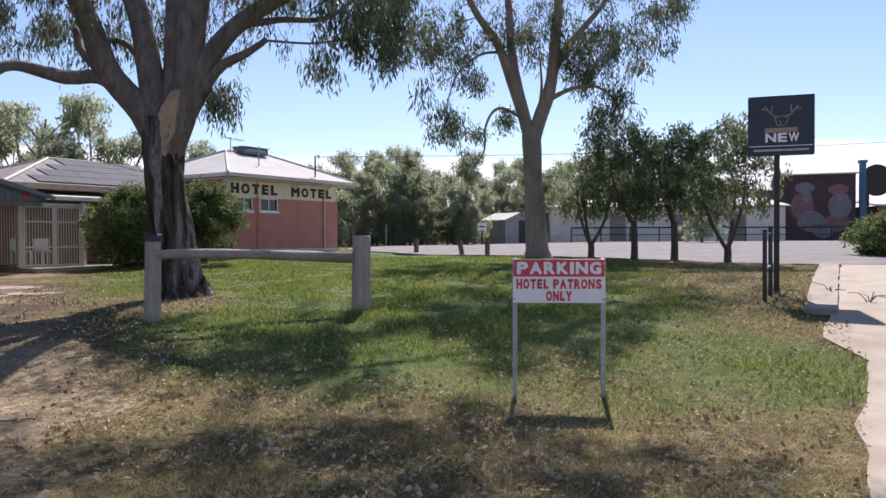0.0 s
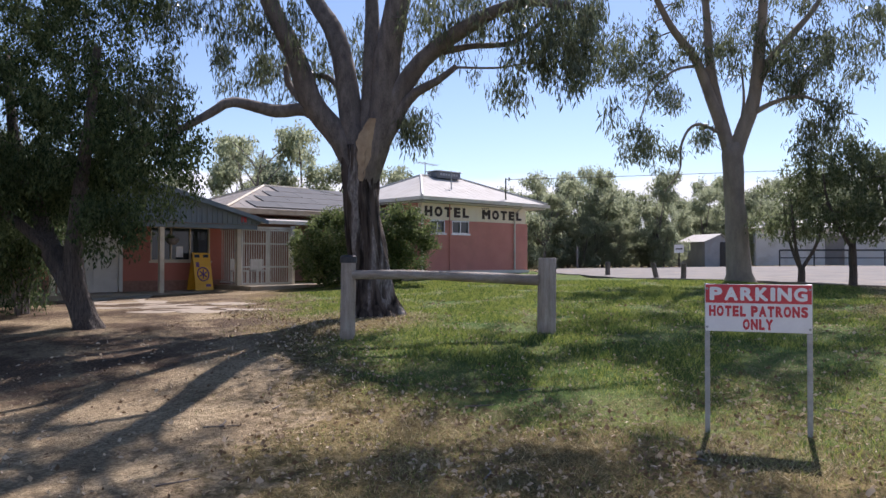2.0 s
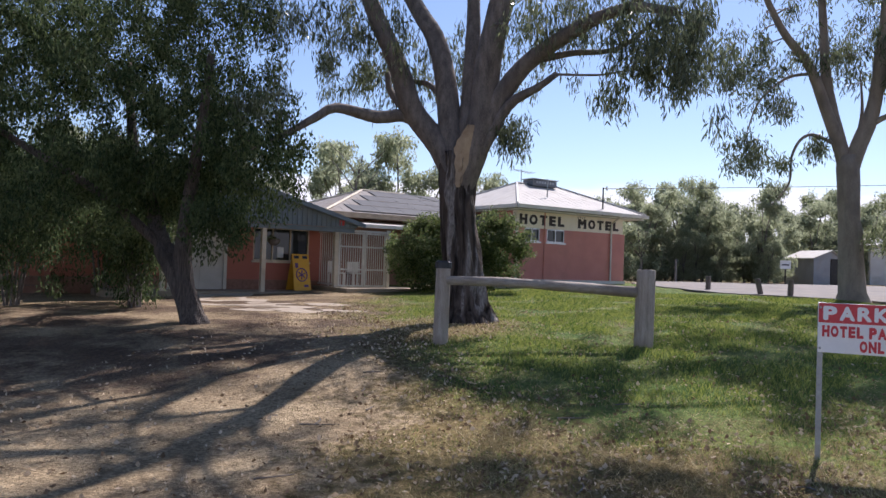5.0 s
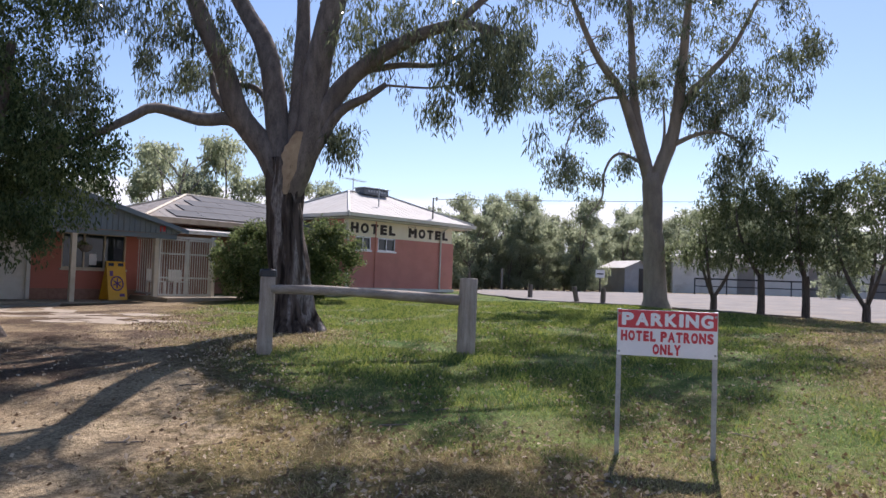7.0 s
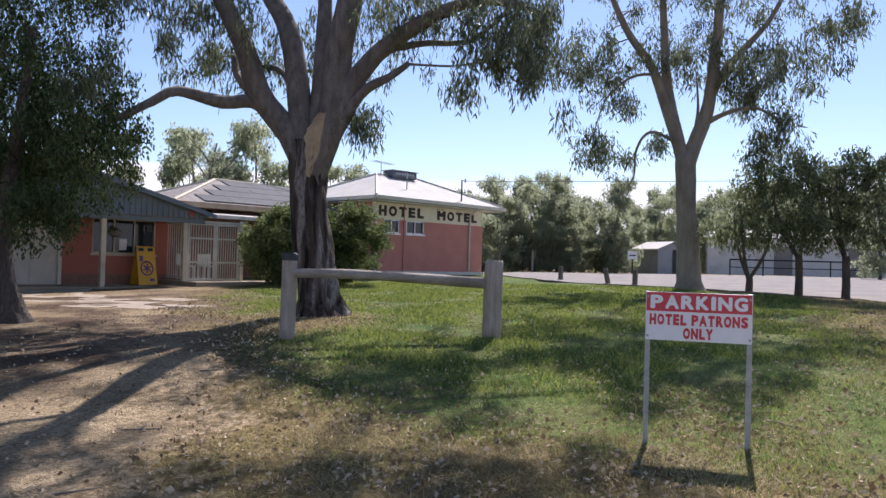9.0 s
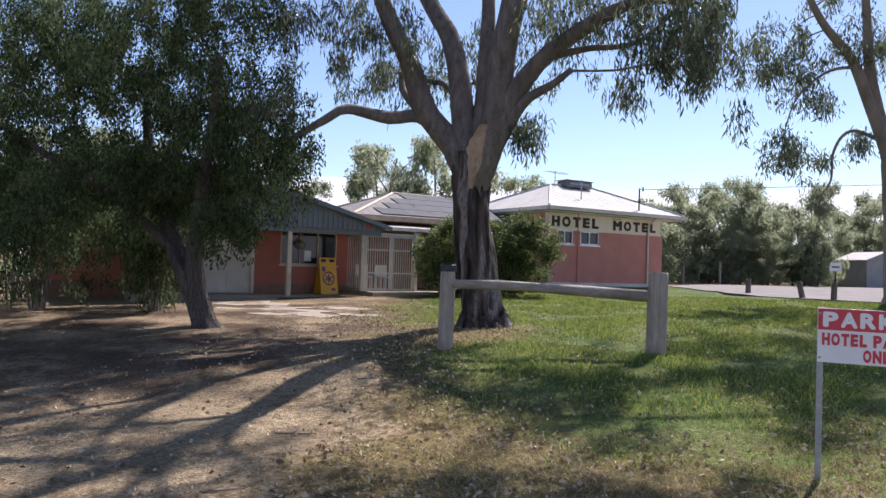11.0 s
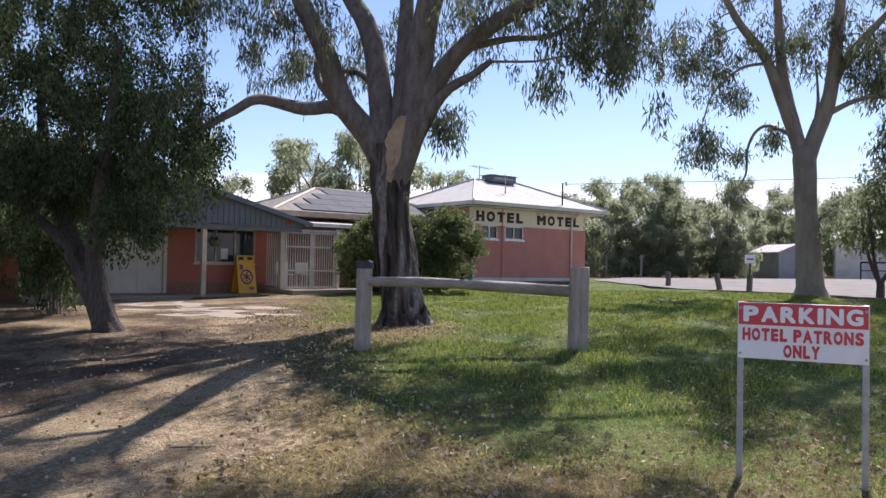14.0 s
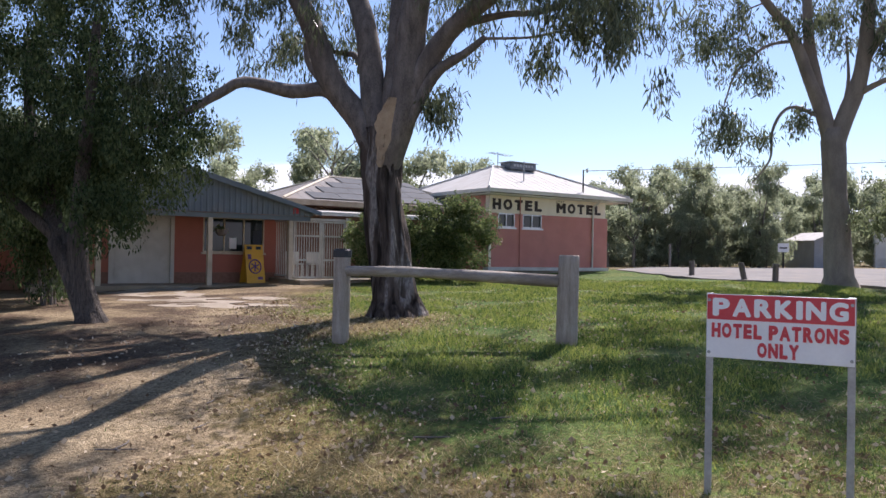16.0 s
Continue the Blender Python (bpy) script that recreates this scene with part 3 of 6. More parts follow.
# ---- ground, road, paths ----
EARTH_EDGE = ((-8, -2.2), (3.0, -2.5), (5.6, -2.75), (7.6, -3.2), (8.3, -3.5), (8.9, -3.8), (9.6, -4.3), (11.0, -5.2), (14.0, -7.2), (17.4, -8.9), (20, -10.0), (23, -11.0))


def earth_edge(y):
    if y > 23:
        return -60
    for (y0, x0), (y1, x1) in zip(EARTH_EDGE, EARTH_EDGE[1:]):
        if y <= y1:
            return x0 + (x1 - x0) * max(0, (y - y0)) / (y1 - y0)
    return -60


def paved(x, y):
    """Whether the driveway or the car park covers a place."""
    drive = 0.545 * y - 0.1 if y < 9 else 4.75 + 0.53 * (y - 9.2) - (0.55 if y > 10.6 else 0)
    return x > drive or y > 27 - max(0, x) * 0.8


def sealed(x, y):
    return paved(x - 0.5, y) and paved(x, y - 0.5) and x < 11.5 and 2 < y < 30


def ease(v):
    return min(max(v, 0.0), 1.0)


def zones(x, y):
    """How much bare earth and how much green grass lies at a place."""
    gap = earth_edge(y) - x
    bare = ease(0.5 + gap * 0.38 + 0.35 * noise.noise(Vector((x * 0.8, y * 0.8, 21))))
    far = ease((y - 33) / 4)
    bare = max(bare, 0.42 * far)
    drift = noise.noise(Vector((x * 0.35, y * 0.35, 3.1)))
    lush = ease((y - 6.5 + 1.8 * drift) / 2.8) * ease((4.6 + 0.10 * y - x + 1.5 * drift) / 3.0)
    lush = max(lush, 0.27 * ease((x - 1.5) / 1.5) * ease((y - 4) / 2))
    lush *= 0.25 + 0.75 * ease((-gap - 0.3 + drift) / 2.2)
    lush = max(0.2, lush) * (1 - far * 0.7)
    root = math.hypot(x + 4.6, (y - 13.2) * 0.8)
    lush *= ease((root - 0.5) / 1.2)
    return bare, lush


def litter_shade_at(x, y):
    """How much dark trodden leaf litter, with tree shade painted in, covers the earth: under the pepper tree and on the
    apron before the reception.
    """
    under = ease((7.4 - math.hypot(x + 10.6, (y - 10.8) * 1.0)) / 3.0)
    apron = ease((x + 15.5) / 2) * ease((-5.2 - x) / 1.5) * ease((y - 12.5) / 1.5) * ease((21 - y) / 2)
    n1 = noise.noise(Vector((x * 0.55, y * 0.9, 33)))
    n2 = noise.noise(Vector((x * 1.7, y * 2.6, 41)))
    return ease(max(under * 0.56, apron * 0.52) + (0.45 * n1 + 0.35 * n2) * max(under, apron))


def axis_steps(points):
    out = []
    for (a, step), (b, _) in zip(points, points[1:]):
        k = max(1, round((b - a) / step))
        out += [a + (b - a) * i / k for i in range(k)]
    return out + [points[-1][0]]


gx = axis_steps([(-1800, 300), (-300, 60), (-60, 6), (-18, 0.6), (-9, 0.16), (9, 0.6), (16, 3), (60, 60), (300, 300), (1800, 1)])
gy = axis_steps([(-600, 150), (-60, 12), (-6, 1), (1.5, 0.16), (16, 0.5), (30, 2), (60, 20), (300, 300), (2400, 1)])
gv, gf, gz = [], [], []
for y in gy:
    for x in gx:
        rough = 0.022 * noise.noise(Vector((x * 1.1, y * 1.1, 0))) + 0.010 * noise.noise(Vector((x * 4, y * 4, 5)))
        gv.append((x, y, g(x, y) + (-0.06 if sealed(x, y) else rough if abs(x) < 20 and -5 < y < 32 and not paved(x + 0.5, y) else -0.012 if paved(x, y) else 0)))
        gz.append((*zones(x, y), litter_shade_at(x, y)) if y < 80 and abs(x) < 80 else (0.42, 0.1, 0))
for j in range(len(gy) - 1):
    for i in range(len(gx) - 1):
        k = j * len(gx) + i
        gf.append((k, k + 1, k + 1 + len(gx), k + len(gx)))
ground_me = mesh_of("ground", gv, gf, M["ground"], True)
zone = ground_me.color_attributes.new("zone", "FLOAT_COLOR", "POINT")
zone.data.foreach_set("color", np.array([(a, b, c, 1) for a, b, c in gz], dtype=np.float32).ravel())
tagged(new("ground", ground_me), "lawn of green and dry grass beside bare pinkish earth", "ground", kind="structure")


def strip(name, left, right, mat, lift, cols, label, category, skirt=0.12):
    """A paved sheet between two edges, laid on the ground, with a thickness at its rim."""
    v, f = [], []
    rows = len(left)
    for (lx, ly), (rx, ry) in zip(left, right):
        for c in range(cols + 1):
            x, y = lx + (rx - lx) * c / cols, ly + (ry - ly) * c / cols
            v.append((x, y, g(x, y) + lift))
    w = cols + 1
    for r in range(rows - 1):
        for c in range(cols):
            f.append((r * w + c, r * w + c + 1, (r + 1) * w + c + 1, (r + 1) * w + c))
    rim = [r * w for r in range(rows)][::-1] + [c for c in range(1, w)] + [r * w + cols for r in range(1, rows)] + [(rows - 1) * w + c for c in range(cols - 1, 0, -1)]
    low = len(v)
    v += [(v[i][0], v[i][1], v[i][2] - skirt) for i in rim]
    for k in range(len(rim)):
        k2 = (k + 1) % len(rim)
        f.append((rim[k], rim[k2], low + k2, low + k))
    return tagged(new(name, mesh_of(name, v, f, mat)), label, category, kind="structure")


def between(points, steps, ragged=0.0, seed=0):
    out = []
    for (ax, ay), (bx, by) in zip(points, points[1:]):
        for k in range(steps):
            t = k / steps
            x, y = ax + (bx - ax) * t, ay + (by - ay) * t
            out.append((x + ragged * noise.noise(Vector((x * 1.3, y * 1.3, seed))), y + ragged * noise.noise(Vector((y * 1.3, x * 1.3, seed + 9)))))
    return out + [points[-1]]


strip("road", between([(-4.2, 34.0), (-1.8, 29.6), (-0.4, 27.4), (3.0, 25.8), (6.2, 22.8), (7.7, 20.6), (9.8, 19.6), (34, 16)], 10, 0.25, 2),
      between([(-4.0, 46), (-1.0, 47), (4, 48), (9, 49), (16, 50), (24, 52), (40, 54), (60, 40)], 10, 0.4, 5), M["asphalt"], 0.02, 40, "worn pale grey asphalt car park beyond the lawn", "road")
strip("pavement", between([(1.2, 2.2), (2.65, 5.0), (3.4, 6.5), (4.15, 7.8), (4.65, 8.7), (4.65, 9.7), (5.45, 11.0), (6.2, 12.5), (8.1, 16.0), (9.95, 19.4)], 6, 0.07, 4),
      between([(5.4, 0.8), (7.2, 3.6), (8.0, 5.0), (8.8, 6.4), (9.3, 7.4), (9.6, 8.6), (10.2, 9.8), (11, 11.2), (13, 14.8), (14.8, 18.0)], 6), M["concrete"], 0.02, 12, "pale sandy concrete driveway beside the lawn", "driveway")
kerb_line = [(5.55, 11.05), (6.25, 12.4), (7.6, 15.0), (9.75, 19.1)]
strip("kerb", between([(x - 0.4, y + 0.16) for x, y in kerb_line], 6, 0.02), between([(x, y) for x, y in kerb_line], 6, 0.02), M["kerb"], 0.075, 2, "low worn concrete kerb along the driveway", "kerb")
AP_ = tagged(new("broken_path"), "broken pale concrete slabs half buried in earth", "path", kind="structure")
rng_ = random.Random(12)
for cx, cy, w, d in ((-13.3, 17.6, 1.5, 1.1), (-11.8, 16.9, 1.3, 1.2), (-10.5, 16.0, 1.1, 0.9), (-11.2, 15.6, 0.9, 0.6), (-9.4, 15.4, 1.0, 0.8), (-8.5, 14.7, 0.9, 0.6), (-9.6, 14.5, 0.6, 0.4), (-7.8, 15.3, 0.7, 0.4), (-9.0, 16.6, 0.8, 0.5)):
    ring = []
    for k in range(9):
        a = 2 * math.pi * k / 9 + rng_.uniform(-0.25, 0.25)
        s = rng_.uniform(0.55, 1.3)
        x, y = cx + w * 0.8 * s * math.cos(a), cy + d * 0.8 * s * math.sin(a)
        ring.append((x, y, g(x, y) + 0.004))
    part("slab", slab(bmesh.new(), ring, 0.12), M["kerb"], AP_)
strip("garage_path", between([(-15.6, 19.0), (-14.3, 18.0), (-13.2, 17.2)], 5, 0.1, 3), between([(-13.6, 20.3), (-12.8, 19.2), (-12.2, 18.2)], 5, 0.1, 6), M["concrete"], 0.02, 4, "pale concrete slab leading to the garage", "path")

# ---- the hotel and its wings share one frame: x along the street front, y away from the street ----
TURN = math.degrees(math.atan2(0.832, 0.555))


def spot(x, y, z=0.0):
    return pose(0, 0, 0, 0, 0, TURN) @ pose(x, y, z)


def shift(bm, x, y, z):
    bmesh.ops.translate(bm, verts=bm.verts, vec=(-x, -y, -z))
    return bm


class Frame:
    """A thing in the buildings' frame, whose parts are given in that frame's own coordinates."""

    def __init__(self, name, x, y, z, label, category, group="", kind=""):
        self.at = (x, y, z)
        self.ob = thing(name, spot(x, y, z), label, category, group, kind)

    def add(self, name, bm, mat, label="", parent=None, smooth=False):
        return part(name, shift(bm, *self.at), mat, parent or self.ob, label, smooth)

    def words(self, name, s, x, y, z, w, h, mat, label=""):
        return words(name, s, x - self.at[0], y - self.at[1], z - self.at[2], w, h, mat, self.ob, 0.012, 0.06, 0.2, 0.3, label)


def wall_with_holes(x0, x1, y0, y1, z0, z1, holes):
    """A wall along x with openings (xa, xb, za, zb) cut through it."""
    bm = bmesh.new()
    xs = sorted({x0, x1, *[h[0] for h in holes], *[h[1] for h in holes]})
    for a, b in zip(xs, xs[1:]):
        gaps = sorted((h[2], h[3]) for h in holes if h[0] <= a + 1e-6 and h[1] >= b - 1e-6)
        z = z0
        for lo, hi in gaps:
            if lo > z + 1e-4:
                box(bm, a, y0, z, b, y1, lo)
            z = hi
        if z < z1 - 1e-4:
            box(bm, a, y0, z, b, y1, z1)
    bmesh.ops.remove_doubles(bm, verts=bm.verts, dist=1e-4)
    return bm


def hip_roof(fr, x0, x1, y0, y1, z, ridge_a, ridge_b, zr, mat, name="roof", rib=0.36, thick=0.06, cap=None):
    """A hipped roof on the eaves rectangle with the ridge between two (x, y) points, ribs down the front and near faces."""
    a, b = (*ridge_a, zr), (*ridge_b, zr)
    c = [(x0, y0, z), (x1, y0, z), (x1, y1, z), (x0, y1, z)]
    bm = bmesh.new()
    for face in ((c[0], c[1], b, a), (c[1], c[2], b), (c[2], c[3], a, b), (c[3], c[0], a)):
        slab(bm, face, thick)
    top = fr.add(name, bm, mat)
    ribs = bmesh.new()
    k = int((x1 - x0) / rib)
    for i in range(1, k):
        x = x0 + (x1 - x0) * i / k
        if x < a[0]:
            t = (x - x0) / (a[0] - x0)
        elif x > b[0]:
            t = (x1 - x) / (x1 - b[0])
        else:
            t = 1.0
        beam(ribs, (x, y0, z + 0.001), (x, y0 + (a[1] - y0) * t, z + 0.001 + (zr - z) * t), 0.005, 4)
    k = int((y1 - y0) / rib)
    for i in range(1, k):
        y = y0 + (y1 - y0) * i / k
        t = (y - y0) / (a[1] - y0) if y < a[1] else (y1 - y) / (y1 - a[1])
        beam(ribs, (x0, y, z + 0.001), (x0 + (a[0] - x0) * t, y, z + 0.001 + (zr - z) * t), 0.005, 4)
    fr.add("rib", ribs, mat, parent=None)
    caps = bmesh.new()
    for p, q in ((c[0], a), (c[1], b), (a, b), (c[3], a)):
        beam(caps, (p[0], p[1], p[2] + 0.03), (q[0], q[1], q[2] + 0.02), 0.045, 6)
    fr.add("ridge_cap", caps, cap or M["white"])
    return top


def gutter(fr, x0, x1, y, z, name="gutter"):
    bm = bmesh.new()
    prism(bm, [(y - 0.12, z), (y, z), (y, z - 0.13), (y - 0.10, z - 0.13)], "x", x0, x1)
    return fr.add(name, bm, M["white"])


def window(fr, x0, x1, z0, z1, y, panes=2, mat=None):
    """A framed window in a wall whose face is at y: sill, frame, mullions, panes."""
    mat = mat or M["white"]
    fm = bmesh.new()
    w = 0.04
    for d in ((x0, z0, x1, z0 + w), (x0, z1 - w, x1, z1), (x0, z0, x0 + w, z1), (x1 - w, z0, x1, z1)):
        box(fm, d[0], y - 0.025, d[1], d[2], y + 0.06, d[3])
    fr_ob = fr.add("window", fm, mat)
    for i in range(panes):
        a, b = x0 + w + (x1 - x0 - 2 * w) * i / panes, x0 + w + (x1 - x0 - 2 * w) * (i + 1) / panes
        sub = fr.add("pane", boxed(a + 0.01, y + 0.03, z0 + w, b - 0.01, y + 0.04, z1 - w), M["glass"], parent=fr.ob)
        sub.parent = fr_ob
        if i:
            mb = fr.add("mullion", boxed(a - 0.02, y - 0.015, z0 + w, a + 0.02, y + 0.05, z1 - w), mat)
            mb.parent = fr_ob
    sb = fr.add("sill", boxed(x0 - 0.05, y - 0.07, z0 - 0.06, x1 + 0.05, y + 0.02, z0 - 0.002), mat)
    sb.parent = fr_ob
    return fr_ob


# hotel block with the lettered wall
H = Frame("hotel_building", 19.2, 21.9, 0.5, "red-brown painted hotel block with cream sign band and pale hipped roof", "building")
WIN = [(19.60, 20.37, 2.20, 2.70), (20.74, 21.66, 2.20, 2.70)]
H.add("wall", wall_with_holes(19.2, 25.1, 21.9, 22.12, 0.78, 2.70, WIN), M["red_wall"])
H.add("sign_band", boxed(19.2, 21.892, 2.703, 24.98, 22.12, 3.32), M["cream"], "cream painted band with dark capitals")
H.add("end_wall", boxed(19.2, 22.123, 0.5, 19.42, 27.0, 3.32), M["red_wall"])
H.add("far_wall", boxed(24.78, 22.123, 0.5, 24.98, 27.0, 3.32), M["red_wall"])
H.add("back_wall", boxed(19.42, 26.8, 0.5, 24.78, 27.0, 3.32), M["red_wall"])
H.add("plinth", boxed(19.12, 21.84, 0.42, 25.06, 22.1, 0.66), M["kerb"], "dark base course")
H.add("base_ledge", boxed(19.1, 21.78, 0.66, 25.08, 22.1, 0.775), M["white"], "white painted ledge along the wall's foot")
H.add("soffit", boxed(18.85, 21.45, 3.322, 25.75, 27.35, 3.36), M["white"])
hip_roof(H, 18.8, 25.82, 21.4, 27.4, 3.52, (21.3, 24.4), (23.55, 24.4), 4.68, M["roof_light"])
gutter(H, 18.75, 25.87, 21.4, 3.51)
gm = bmesh.new()
prism(gm, [(18.68, 3.51), (18.8, 3.51), (18.8, 3.38), (18.70, 3.38)], "y", 21.4, 27.4)
H.add("gutter", gm, M["white"])
for x0, x1, z0, z1 in WIN:
    window(H, x0, x1, z0, z1, 21.93, 2, M["alu"])
# upright dark sheet behind the windows, standing in for the unlit room
H.add("room_shade_sheet", boxed(19.42, 22.3, 1.9, 24.78, 22.34, 3.3), M["room_shade"])
H.words("lettering", "HOTEL", 20.48, 21.89, 2.825, 2.3, 0.38, M["letter"])
H.words("lettering", "MOTEL", 23.54, 21.89, 2.82, 2.34, 0.37, M["letter"])
for i in range(4):
    mk = beam(bmesh.new(), (22.35 + i * 0.12, 21.89, 3.22 + 0.02 * (i % 2)), (22.39 + i * 0.12, 21.89, 3.25 + 0.02 * (i % 2)), 0.018, 5)
    H.add("old_fixing", mk, M["letter"])
pipe = bmesh.new()
beam(pipe, (24.25, 21.85, 0.78), (24.25, 21.85, 3.1), 0.035, 8)
beam(pipe, (24.25, 21.85, 3.1), (24.25, 21.38, 3.38), 0.035, 8)
H.add("downpipe", pipe, M["white"])
H.add("conduit", beam(bmesh.new(), (20.6, 21.88, 0.78), (20.6, 21.88, 3.32), 0.022, 6), M["red_wall"])
vent = bmesh.new()
beam(vent, (21.35, 22.6, 3.92), (21.35, 22.6, 4.72), 0.025, 6)
beam(vent, (21.35, 22.6, 3.98), (21.0, 22.35, 3.9), 0.02, 6)
H.add("vent_pipe", vent, M["galv"])

H.add("corner_strip", boxed(19.17, 21.865, 0.78, 19.27, 21.89, 3.32), M["cream"], "cream painted corner strip")
H.add("fascia", boxed(18.81, 21.405, 3.385, 25.82, 21.43, 3.47), M["white"])

# things on the hotel's roof
AC = Frame("rooftop_cooler", 22.75, 24.2, 4.5, "dark grey evaporative cooler tray on the hotel's roof ridge", "air cooler")
AC.add("tray", box(bmesh.new(), 21.85, 24.0, 4.60, 23.2, 24.65, 4.88, 0.05), M["cooler"])
AC.add("lid", box(bmesh.new(), 21.8, 23.95, 4.883, 23.25, 24.7, 4.915, 0.012), M["galv"])
for i in range(7):
    AC.add("print_bar", boxed(22.02 + i * 0.15, 23.992, 4.72, 22.12 + i * 0.15, 23.999, 4.81), M["galv"])
for x in (22.0, 22.95):
    AC.add("foot", boxed(x, 24.1, 4.36, x + 0.08, 24.55, 4.60), M["galv"])
AN = Frame("tv_aerial", 21.3, 24.3, 4.4, "thin metal television aerial on the hotel's roof", "aerial")
am = bmesh.new()
beam(am, (21.45, 24.3, 4.3), (21.45, 24.3, 5.25), 0.018, 6)
AN.add("mast", am, M["galv"])
am = bmesh.new()
beam(am, (21.0, 24.3, 5.2), (22.1, 24.3, 5.15), 0.012, 5)
AN.add("boom", am, M["galv"])
for i in range(6):
    x = 21.05 + i * 0.19
    am = bmesh.new()
    beam(am, (x, 24.05, 5.195 - i * 0.008), (x, 24.55, 5.195 - i * 0.008), 0.008, 5)
    AN.add("element", am, M["galv"])
SP = Frame("service_pole", 23.6, 21.75, 3.4, "thin steel service pole with insulator at the hotel's eaves", "service pole")
am = bmesh.new()
beam(am, (23.6, 21.75, 3.38), (23.6, 21.75, 4.52), 0.03, 8)
SP.add("pole", am, M["dark_steel"])
am = bmesh.new()
beam(am, (23.6, 21.75, 4.5), (23.95, 21.75, 4.5), 0.02, 6)
beam(am, (23.8, 21.75, 4.42), (23.8, 21.75, 4.58), 0.04, 6)
SP.add("insulator", am, M["white"])


def cable(name, a, b, sag, label):
    v, f = [], []
    A, B = Vector(a), Vector(b)
    pts = [A.lerp(B, i / 10) - Vector((0, 0, sag * 4 * (i / 10) * (1 - i / 10))) for i in range(11)]
    base = A
    tube(v, f, [p - base for p in pts], 0.012, 0.012, 4)
    o = new(name, mesh_of(name, v, f, M["wire"]))
    o.location = base
    return tagged(o, label, "cable")


cable("overhead_cable", (pose(0, 0, 0, 0, 0, TURN) @ Vector((23.9, 21.75, 4.5))), (45, 62, 9.4), 0.4, "thin black overhead service cable")

# middle wing with solar panels
S = Frame("motel_wing", 12.4, 23.6, 0.3, "low motel wing with grey roof, white fascia and wall coloured dark for shade", "building")
# brick tone chosen dark to paint in the shade seen through the gate
S.add("wall", boxed(12.2, 24.4, 0.2, 19.15, 24.6, 2.8), M["brick_and_shade"])
hip_roof(S, 12.1, 21.0, 23.3, 29.7, 2.88, (15.2, 26.5), (17.2, 26.5), 3.98, M["roof_grey"], cap=M["post_paint"])
S.add("fascia", boxed(12.1, 23.26, 2.70, 18.75, 23.3, 2.88), M["kerb"])
for r in range(4):
    lo, hi = 0.04 + r * 0.235, 0.04 + r * 0.235 + 0.225
    y0, y1 = 23.3 + 3.2 * lo, 23.3 + 3.2 * hi
    z0, z1 = 2.88 + 1.1 * lo + 0.04, 2.88 + 1.1 * hi + 0.04
    left = 12.1 + 3.1 * hi + 0.28
    k = int((18.6 - left) / 1.05)
    for c in range(k):
        x, w = left + c * (18.6 - left) / k, (18.6 - left) / k - 0.015
        pn = S.add("solar_panel", slab(bmesh.new(), [(x, y0, z0), (x + w, y0, z0), (x + w, y1, z1), (x, y1, z1)], 0.02), M["solar"])
        eo = S.add("panel_frame", beam(bmesh.new(), (x, y0 - 0.005, z0), (x + w, y0 - 0.005, z0), 0.008, 4), M["roof_grey"])
        eo.parent = pn
AW = Frame("gate_awning", 12.4, 21.7, 2.4, "flat pale metal awning behind the barred gate", "awning")
# sheet lengthened and carried back to the wall, added to block sun behind the gate
AW.add("sheet", slab(bmesh.new(), [(11.9, 22.4, 2.46), (18.7, 22.4, 2.46), (18.7, 24.38, 2.66), (11.9, 24.38, 2.66)], 0.05), M["roof_light"])
AW.add("edge_beam", boxed(11.9, 22.34, 2.34, 18.7, 22.395, 2.45), M["white"])

# reception with the blue gable
R = Frame("reception_building", 8.6, 23.0, 0.2, "red painted reception block with blue-grey sheeted gable porch", "building")
GD, RW = (6.97, 8.64, 0.22, 2.13), (9.5, 11.37, 1.14, 2.17)
R.add("wall", wall_with_holes(3.0, 11.87, 23.0, 23.22, 0.55, 2.5, [(GD[0], GD[1], 0.55, 2.13), RW]), M["red_orange"])
R.add("brick_course", wall_with_holes(3.0, 11.87, 22.98, 23.22, 0.1, 0.547, [(GD[0], GD[1], 0.1, 0.547)]), M["brick_and_shade"], "bare dark brick base course")
R.add("side_wall", boxed(11.65, 23.223, 0.1, 11.87, 27.0, 2.5), M["red_orange"])
R.add("back_wall", boxed(3.0, 27.0, 0.1, 11.87, 27.2, 2.5), M["red_orange"])
gd = R.add("garage_door", boxed(GD[0] + 0.06, 23.06, 0.22, GD[1] - 0.06, 23.12, 2.08), M["white"], "white panelled garage door, closed")
for i in range(2):
    a = GD[0] + 0.12 + i * 0.79
    o = R.add("panel", box(bmesh.new(), a, 23.045, 0.3, a + 0.72, 23.07, 2.0, 0.008), M["white"])
    o.parent = gd
fm = bmesh.new()
box(fm, GD[0] - 0.04, 22.96, 0.2, GD[0] + 0.06, 23.14, 2.13)
box(fm, GD[1] - 0.06, 22.96, 0.2, GD[1] + 0.04, 23.14, 2.13)
box(fm, GD[0] - 0.04, 22.96, 2.08, GD[1] + 0.04, 23.14, 2.18)
R.add("door_frame", fm, M["white"])
window(R, RW[0], RW[1], RW[2], RW[3], 23.02, 3, M["post_paint"])
R.add("window_notice", boxed(10.3, 23.035, 1.25, 10.52, 23.045, 1.58), M["white_sign"], "white paper notice taped inside the window")
R.add("window_notice", boxed(11.02, 23.035, 1.3, 11.28, 23.045, 1.8), M["dark_blue"], "dark blue notice in the window")
# dark sheet added behind the glass in place of the room's own shade
R.add("window_shade_sheet", boxed(9.4, 23.6, 0.6, 11.5, 23.64, 2.4), M["room_shade"])
AP = (8.6, 3.42)
fas = bmesh.new()
